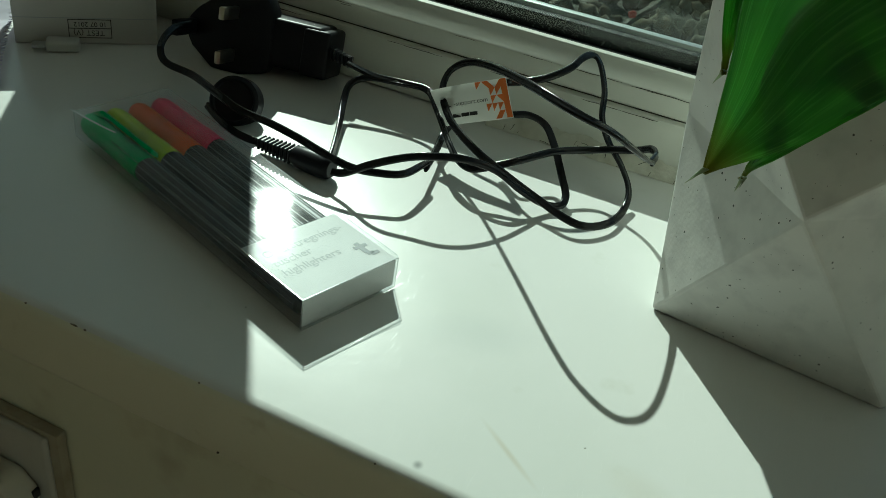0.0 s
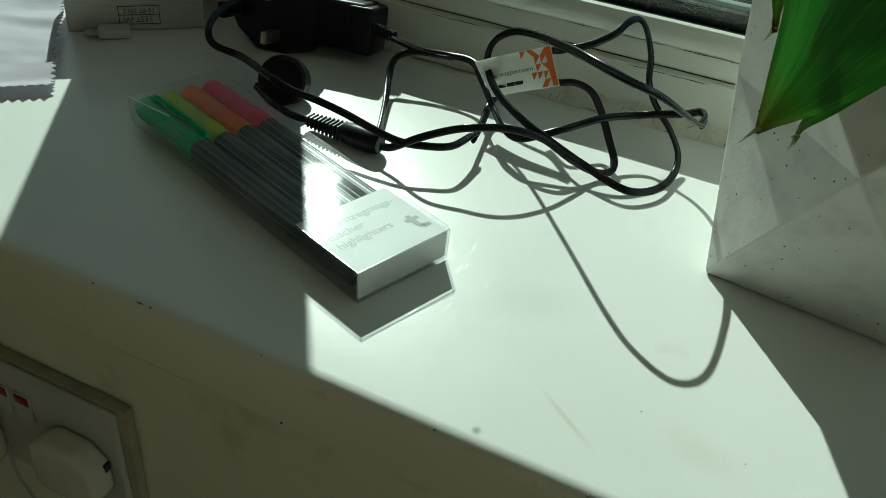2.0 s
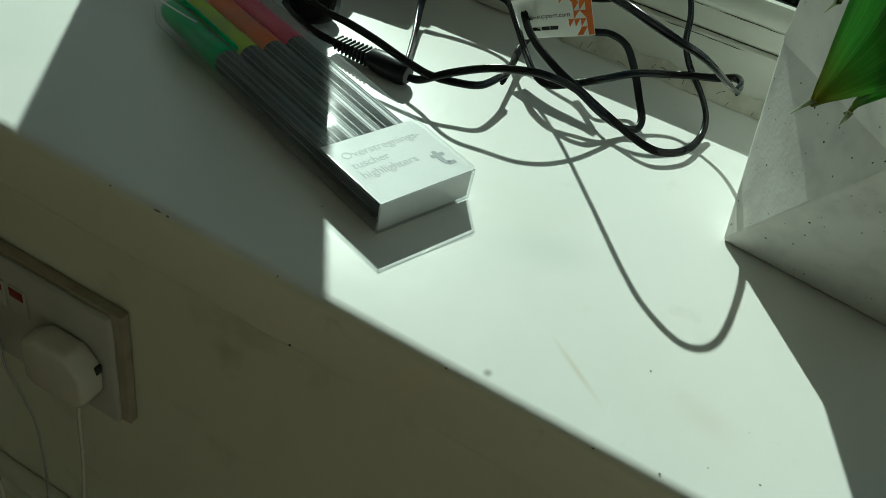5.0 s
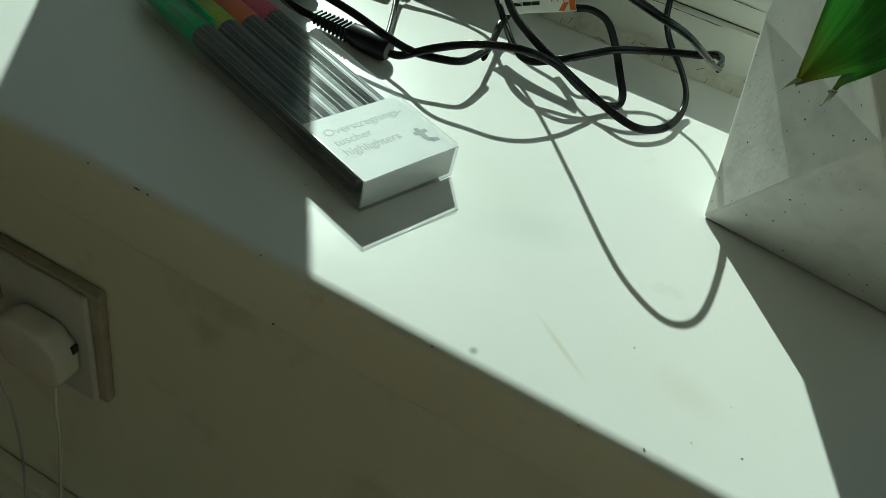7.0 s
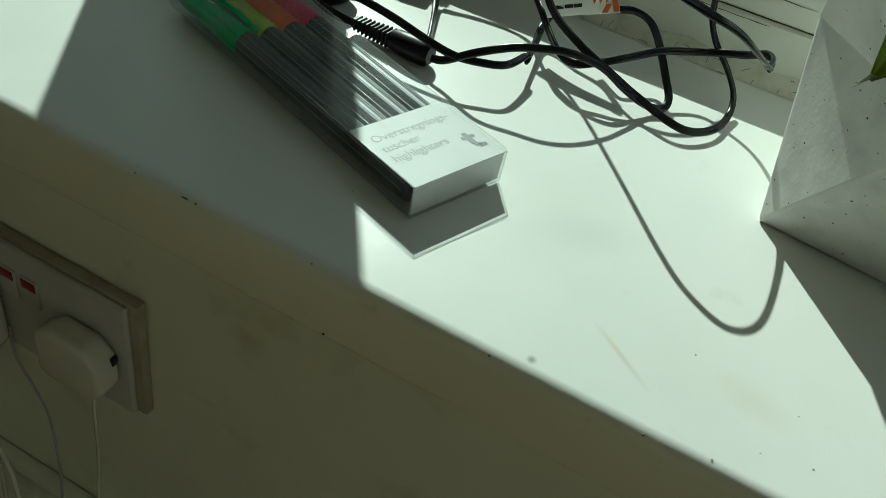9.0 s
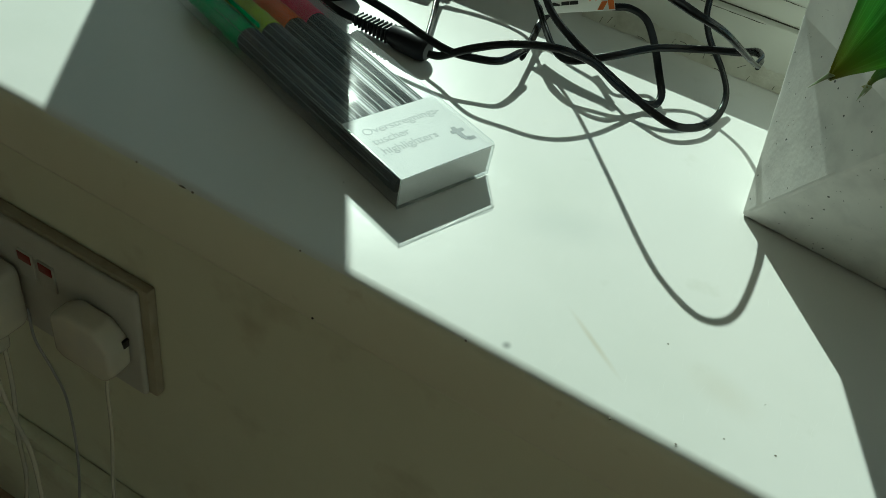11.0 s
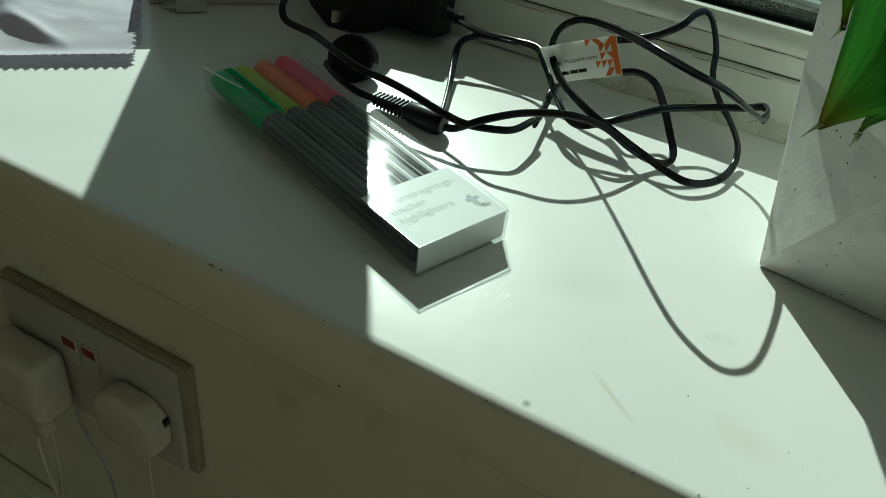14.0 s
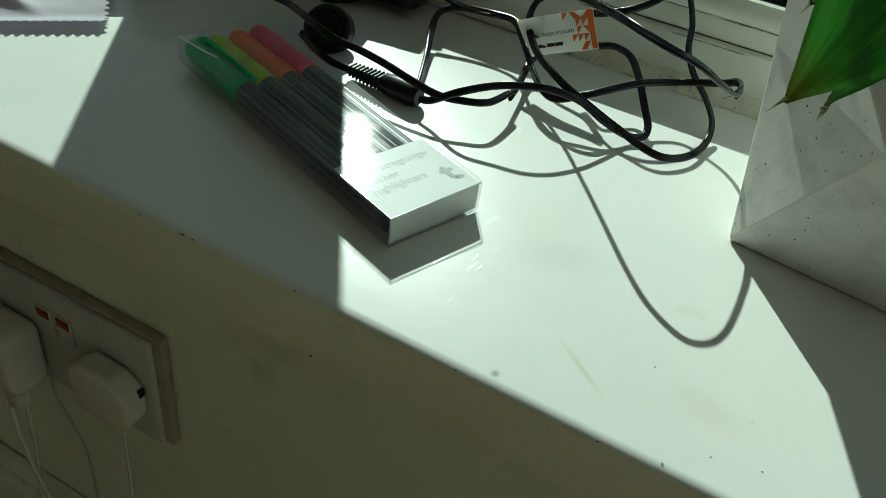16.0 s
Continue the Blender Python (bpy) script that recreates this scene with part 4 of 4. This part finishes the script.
def plant_leaf(one, other, fold=0.14, crease=0.5, across=21):
    """A broad blade between two edges that run from its tip to its foot, creased along its midrib."""
    bm = bmesh.new()
    uv = bm.loops.layers.uv.new("blade")
    a, b = spline(one, 10), spline(other, 10)
    n = len(a)
    grid = []
    for k in range(n):
        t = k / (n - 1)
        wide = b[k] - a[k]
        way = (a[min(k + 1, n - 1)] + b[min(k + 1, n - 1)] - a[max(k - 1, 0)] - b[max(k - 1, 0)]).normalized()
        out = wide.cross(way)
        out = out.normalized() if out.length > 1e-9 else Vector((0, -1, 0))
        if out.y > 0:
            out = -out
        row = []
        for j in range(across):
            v = j / (across - 1)
            dip = (v / crease if v < crease else (1 - v) / (1 - crease))
            sag = -fold * wide.length * dip ** 1.4 + 0.0005 * math.sin(t * 17 + 2) * abs(2 * v - 1) ** 3 + 0.00025 * noise.noise(Vector((t * 6, v * 9, 2)))
            row.append((bm.verts.new(a[k] + wide * v + out * sag), t, v))
        grid.append(row)
    for p, q in zip(grid, grid[1:]):
        for j in range(across - 1):
            four = [p[j], p[j + 1], q[j + 1], q[j]]
            f = bm.faces.new([c[0] for c in four])
            for loop, c in zip(f.loops, four):
                loop[uv].uv = (c[1], c[2])
    bmesh.ops.remove_doubles(bm, verts=bm.verts[:], dist=1e-6)
    bmesh.ops.solidify(bm, geom=bm.faces[:], thickness=0.0005)
    bm.transform(plant.matrix_world.inverted())
    part("leaf", bm, M_LEAF, plant, "broad glossy green leaf", angle=80)


HEART = TOP + Vector((0.004, 0.0, 0.002))
plant_leaf([(0.1906, 0.0520, 0.0931), (0.1893, 0.0580, 0.1050), (0.1877, 0.0660, 0.1178), (0.1855, 0.0750, 0.1312), (0.1850, 0.0880, 0.1460), (0.1930, 0.1020, 0.1640), (0.2150, 0.1280, 0.1700), HEART + Vector((-0.003, 0, 0))],
           [(0.1908, 0.0522, 0.0931), (0.1996, 0.0585, 0.0964), (0.2092, 0.0660, 0.1012), (0.2179, 0.0740, 0.1080), (0.2280, 0.0820, 0.1160), (0.2480, 0.0940, 0.1290), (0.2620, 0.1180, 0.1470), HEART + Vector((0.003, 0, 0))], 0.17, 0.46)
plant_leaf([(0.2004, 0.0612, 0.0905), (0.2010, 0.0640, 0.0955), (0.2040, 0.0700, 0.1010), (0.2100, 0.0790, 0.1090), (0.2200, 0.0950, 0.1200), HEART + Vector((0.006, 0, -0.003))],
           [(0.2005, 0.0612, 0.0904), (0.2034, 0.0650, 0.0930), (0.2098, 0.0700, 0.0982), (0.2186, 0.0780, 0.1052), (0.2300, 0.0900, 0.1140), HEART + Vector((0.012, 0, -0.003))], 0.10, 0.5)
plant_leaf([(0.1861, 0.0880, 0.1073), (0.1820, 0.0910, 0.1175), (0.1788, 0.0980, 0.1290), (0.1765, 0.1080, 0.1440), (0.1950, 0.1280, 0.1530), HEART + Vector((-0.010, 0, 0))],
           [(0.1862, 0.0881, 0.1073), (0.1862, 0.0915, 0.1180), (0.1850, 0.0985, 0.1300), (0.1840, 0.1085, 0.1440), (0.2050, 0.1280, 0.1500), HEART + Vector((-0.006, 0, 0))], 0.2, 0.5)


def dry_tip(points):
    bm = bmesh.new()
    line = [Vector(q) for q in points]
    for off, wide in ((0.0, 0.0007), (0.0007, 0.0003)):
        a, b = line[0] + Vector((off, 0, 0.0006)), line[1] + Vector((off * 1.3, 0, off * 2.2))
        q = [a + Vector((-wide, 0, 0.0006)), a + Vector((wide, 0, 0.0004)), b]
        front = [bm.verts.new(v) for v in q]
        back = [bm.verts.new(v + Vector((0, 0.0003, 0))) for v in q]
        bm.faces.new(front)
        bm.faces.new(back[::-1])
        for k in range(3):
            bm.faces.new([front[k], back[k], back[(k + 1) % 3], front[(k + 1) % 3]])
    bm.transform(plant.matrix_world.inverted())
    part("dry_tip", bm, M_TIP, plant, "pale dried leaf tip", smooth=False)


dry_tip([(0.1908, 0.0519, 0.0934), (0.1870, 0.0505, 0.0893)])
dry_tip([(0.2005, 0.0610, 0.0903), (0.1996, 0.0604, 0.0865)])
dry_tip([(0.1861, 0.0880, 0.1076), (0.1838, 0.0900, 0.1030)])

# ---- box, connector and cloth ----
BL0 = Vector((-0.163, 0.154, 0))
BOX = Matrix.Translation(BL0) @ Matrix.Rotation(math.atan2(0.047, 0.052), 4, "Z")
box = empty("cardboard_box", BOX, "small plain white cardboard box with a stamped test mark", "box")
part("carton", rbox(0, 0.071, 0.0, 0.045, 0.0004, 0.0435, 0.0006), M_BOX, box)
part("fold_line", rbox(0.0005, 0.0705, -0.0001, 0.0003, 0.0142, 0.0146, 0), M_LETTER, box)
SX, SZ = 0.0262, 0.0035
st = bmesh.new()
for a in ((0, 0.0215, 0, 0.0004), (0, 0.0215, 0.0052, 0.0004), (0, 0.0215, 0.0100, 0.0004)):
    rbox(SX + a[0], SX + a[1], -0.0002, 0.0002, SZ + a[2], SZ + a[2] + a[3], 0, 1, st)
for x in (0, 0.0211):
    rbox(SX + x, SX + x + 0.0004, -0.0002, 0.0002, SZ, SZ + 0.0104, 0, 1, st)
part("stamp_frame", st, M_INK, box, "printed black frame")
UPSIDE = Matrix.Rotation(radians(90), 4, "X") @ Matrix.Rotation(radians(180), 4, "Z")
lettering("print", "TEST (V)", 0.0042, M_INK, box, Matrix.Translation((SX + 0.0178, -0.0002, SZ + 0.0043)) @ UPSIDE)
lettering("print", "10 07 2012", 0.0036, M_INK, box, Matrix.Translation((SX + 0.0192, -0.0002, SZ + 0.0088)) @ UPSIDE)

CON = Matrix.Translation((-0.143, 0.1545, 0.0)) @ Matrix.Rotation(math.atan2(0.010, 0.011), 4, "Z")
connector = empty("cable_connector", CON, "small white phone cable adapter lying on the sill", "connector")
part("housing", rbox(0, 0.0165, 0.0, 0.0105, 0.0003, 0.0056, 0.0014, 3), M_PLATE, connector)
part("tip", rbox(-0.0068, 0.0, 0.0018, 0.0087, 0.0020, 0.0036, 0.0005), M_ALU, connector, "metal plug tip")


def cloth_mesh():
    """A cleaning cloth with pinked edges, lying in soft folds."""
    bm = bmesh.new()
    nx, ny = 144, 128
    W, D = 0.16, 0.135
    grid = []
    for i in range(nx + 1):
        row = []
        for j in range(ny + 1):
            x, y = W * i / nx, D * j / ny
            zig = 0.0016
            if j == 0:
                y -= zig * (-0.4, 0.3, 1.0, 0.3)[i % 4]
            if i == nx:
                x += zig * (-0.4, 0.3, 1.0, 0.3)[j % 4]
            u, v = i / nx, j / ny
            soft = lambda t: max(0.0, min(1.0, t)) ** 2 * (3 - 2 * max(0.0, min(1.0, t)))
            z = 0.0014 + 0.0034 * (0.5 + noise.noise(Vector((u * 2.1, v * 2.6 + 3, 1.7)))) * soft(v * 3) + 0.0017 * (0.5 + noise.noise(Vector((u * 5 + v * 3, v * 6 - u * 2, 5)))) + 0.0004 * (0.5 + noise.noise(Vector((u * 14, v * 17 + u * 6, 8)))) * soft(v * 4)
            d = v - 0.68 + 1.40 * (u - 0.414)
            z += 0.0140 * math.exp(-(d / (0.34 if d > 0 else 0.14)) ** 2) * soft((0.77 - u) * 4.0)
            d = v - 0.250 + 0.95 * (u - 0.627)
            z += 0.0042 * math.exp(-(d / (0.05 if d > 0 else 0.036)) ** 2) * soft((0.88 - u) * 5) * soft((u - 0.56) * 11)
            d = v - 0.62 + 0.35 * (u - 0.8)
            z += 0.0022 * math.exp(-(d / (0.14 if d > 0 else 0.05)) ** 2) * soft((u - 0.6) * 4)
            z = z * soft(0.15 + v / 0.16) + 0.0030 * math.exp(-(v / 0.045) ** 2) + 0.0012
            if j == 0:
                z += 0.0007 * (-0.4, 0.3, 1.0, 0.3)[i % 4]
            row.append((x, y, z))
        grid.append(row)
    top = [[bm.verts.new(q) for q in row] for row in grid]
    low = [[bm.verts.new((q[0], q[1], q[2] - 0.0005)) for q in row] for row in grid]
    for a, b, c, d in zip(top, top[1:], low, low[1:]):
        for j in range(ny):
            bm.faces.new([a[j], b[j], b[j + 1], a[j + 1]])
            bm.faces.new([c[j + 1], d[j + 1], d[j], c[j]])
        for j in (0, ny):
            bm.faces.new([a[j], b[j], d[j], c[j]])
    for i in (0, nx):
        for j in range(ny):
            bm.faces.new([top[i][j], top[i][j + 1], low[i][j + 1], low[i][j]])
    return bm


CLO = Matrix.Translation((-0.2345, -0.011, 0)) @ Matrix.Rotation(math.atan2(0.055, 0.060), 4, "Z")
cb = cloth_mesh()
cb.transform(CLO)
tagged(link_mesh("cleaning_cloth", cb, M_CLOTH, angle=80), "pale blue-grey microfibre cleaning cloth with zigzag-cut edges", "cloth")


# ---- the wall socket and its plugs ----
socket = empty("wall_socket", Matrix.Translation((-0.130, 0.058, -0.187)), "white double wall socket with yellowed sides and red switch marks", "socket")
part("back_box", rbox(-0.073, 0.073, -0.0065, 0.0, -0.0435, 0.0435, 0.0015), M_YELLOWED, socket, "yellowed box sides")
part("face_plate", rbox(-0.0715, 0.0675, -0.0100, -0.0058, -0.0430, 0.0410, 0.0035, 4), M_PLATE, socket)
for x in (-0.0145, 0.0015):
    sw = part("switch", rbox(x - 0.0062, x + 0.0062, -0.0114, -0.0098, 0.0045, 0.0245, 0.0007), M_PLATE, socket)
    part("red_mark", rbox(x - 0.0050, x + 0.0050, -0.0118, -0.0112, 0.0172, 0.0236, 0.0003), M_RED, sw, "red switch mark")

plug1 = empty("charger_plug", Matrix.Translation((-0.1745, 0.048, -0.200)), "square white phone charger plug in the socket", "plug")
part("plug_body", rbox(-0.025, 0.025, -0.027, 0.0, -0.025, 0.024, 0.008, 5), M_WHITE, plug1)
collar = prism([(-0.0050, -0.0235), (0.0200, -0.0235), (0.0150, -0.0320), (0.0135, -0.0450), (0.0055, -0.0450), (0.0035, -0.0320)], -0.0225, -0.0110, 0.0025, 3)
part("lead_collar", collar, M_WHITE, plug1)
plug2 = empty("mains_plug", Matrix.Translation((-0.0920, 0.048, -0.1905)), "rounded white mains plug in the socket", "plug")
part("plug_body", prism([(-0.022, -0.018), (-0.015, -0.022), (0.016, -0.022), (0.0235, -0.012), (0.0235, 0.008), (0.013, 0.019), (-0.010, 0.019), (-0.022, 0.010)], -0.0165, 0.0, 0.0048, 4), M_WHITE, plug2)
part("side_slot", rbox(0.0222, 0.0241, -0.006, -0.002, 0.004, 0.0095, 0.0004), M_INK, plug2, "dark slot")


def lead(name, pts, r, label):
    return tagged(link_mesh(name, sweep(pts, ring(r, 8)), M_WHITE, angle=70), label, "cable", "white leads at the socket")


lead("white_lead", [(-0.1690, 0.0300, -0.228), (-0.1700, 0.0280, -0.245), (-0.1680, 0.0260, -0.270), (-0.1590, 0.0240, -0.300), (-0.1480, 0.0230, -0.345), (-0.138, 0.010, -0.43), (-0.130, -0.01, -0.478)], 0.0016, "thin white charger lead hanging from the plug")
lead("white_lead", [(-0.1620, 0.0330, -0.228), (-0.1630, 0.0330, -0.245), (-0.1660, 0.0330, -0.285), (-0.1720, 0.0310, -0.34), (-0.176, 0.028, -0.41), (-0.178, 0.005, -0.478)], 0.0015, "thin white charger lead hanging from the plug")
lead("white_lead", [(-0.0800, 0.0380, -0.211), (-0.0810, 0.0370, -0.230), (-0.0830, 0.0370, -0.270), (-0.0910, 0.0380, -0.33), (-0.096, 0.035, -0.41), (-0.098, 0.012, -0.478)], 0.0011, "thin white lead hanging from the mains plug")
lead("white_lead", [(-0.1960, 0.0440, -0.1930), (-0.2080, 0.0450, -0.1905), (-0.2300, 0.0470, -0.1900), (-0.2700, 0.0500, -0.1990), (-0.3100, 0.0450, -0.2600), (-0.3200, 0.0200, -0.4780)], 0.0012, "thin white lead running along the wall beside the socket")
tagged(link_mesh("grey_lead", sweep([(-0.1540, 0.0480, -0.215), (-0.1480, 0.0440, -0.235), (-0.1360, 0.0430, -0.255), (-0.1280, 0.0430, -0.285), (-0.1260, 0.038, -0.36), (-0.13, 0.02, -0.478)], ring(0.0009, 8)), M_LETTER, angle=70), "thin dark grey lead trailing behind the white plugs", "cable", "white leads at the socket")


# ---- wear on the sill ----
def flat_mark(name, cx, cy, pts, mat, label, z=0.00008):
    """A small flat mark with an uneven outline."""
    bm = bmesh.new()
    rnd2 = random.Random(int(cx * 10000) + 77)
    n = len(pts)
    bm.faces.new([bm.verts.new((cx + x * (1 + rnd2.uniform(-0.04, 0.04)), cy + y * (1 + rnd2.uniform(-0.04, 0.04)), z)) for x, y in pts])
    return part(name, bm, mat, sill, label, smooth=False)


def oval(a, b, turn=0.0, n=14):
    return [(a * math.cos(6.283 * k / n) * math.cos(turn) - b * math.sin(6.283 * k / n) * math.sin(turn), a * math.cos(6.283 * k / n) * math.sin(turn) + b * math.sin(6.283 * k / n) * math.cos(turn)) for k in range(n)]


M_CHIP = material("bare_chip", (0.22, 0.19, 0.15), 0.8, grain=(900, (0.08, 0.07, 0.05), 0.4, 0.6))
for cx, cy, a, b, turn in ((0.2105, 0.0125, 0.0003, 0.0002, 0.4), (0.2250, 0.0160, 0.0004, 0.0003, 0.0), (0.1850, 0.0380, 0.0003, 0.0003, 0.0), (0.2180, 0.0330, 0.0005, 0.0001, 1.0), (0.1990, 0.0020, 0.0004, 0.0003, 0.0), (0.0610, 0.0380, 0.0003, 0.0003, 0)):
    flat_mark("speck", cx, cy, oval(a, b, turn, 8), M_CHIP, "tiny dark speck")
for cx, a in ((0.0, 0.0004), (0.0205, 0.0015), (0.0250, 0.0006), (0.0700, 0.0003), (0.1320, 0.0004), (0.1800, 0.0005)):
    bm = bmesh.new()
    bmesh.ops.create_icosphere(bm, subdivisions=2, radius=1)
    for v in bm.verts:
        k = 1 + 0.5 * noise.noise(v.co * 1.7 + Vector((cx * 100, 0, 0)))
        v.co = Vector((cx + v.co.x * a * k, 0.0010 - 0.008 * cx + v.co.y * 0.0003 * k, -0.0009 + v.co.z * 0.0003 * k))
    part("edge_chip", bm, M_CHIP, sill, "chipped paint on the front edge")
bm = bmesh.new()
bmesh.ops.create_icosphere(bm, subdivisions=1, radius=0.0005)
bm.transform(Matrix.Translation((0.0775, -0.0006, -0.0300 + 0.003)))
part("nail_hole", bm, M_INK, sill, "tiny dark nail hole")
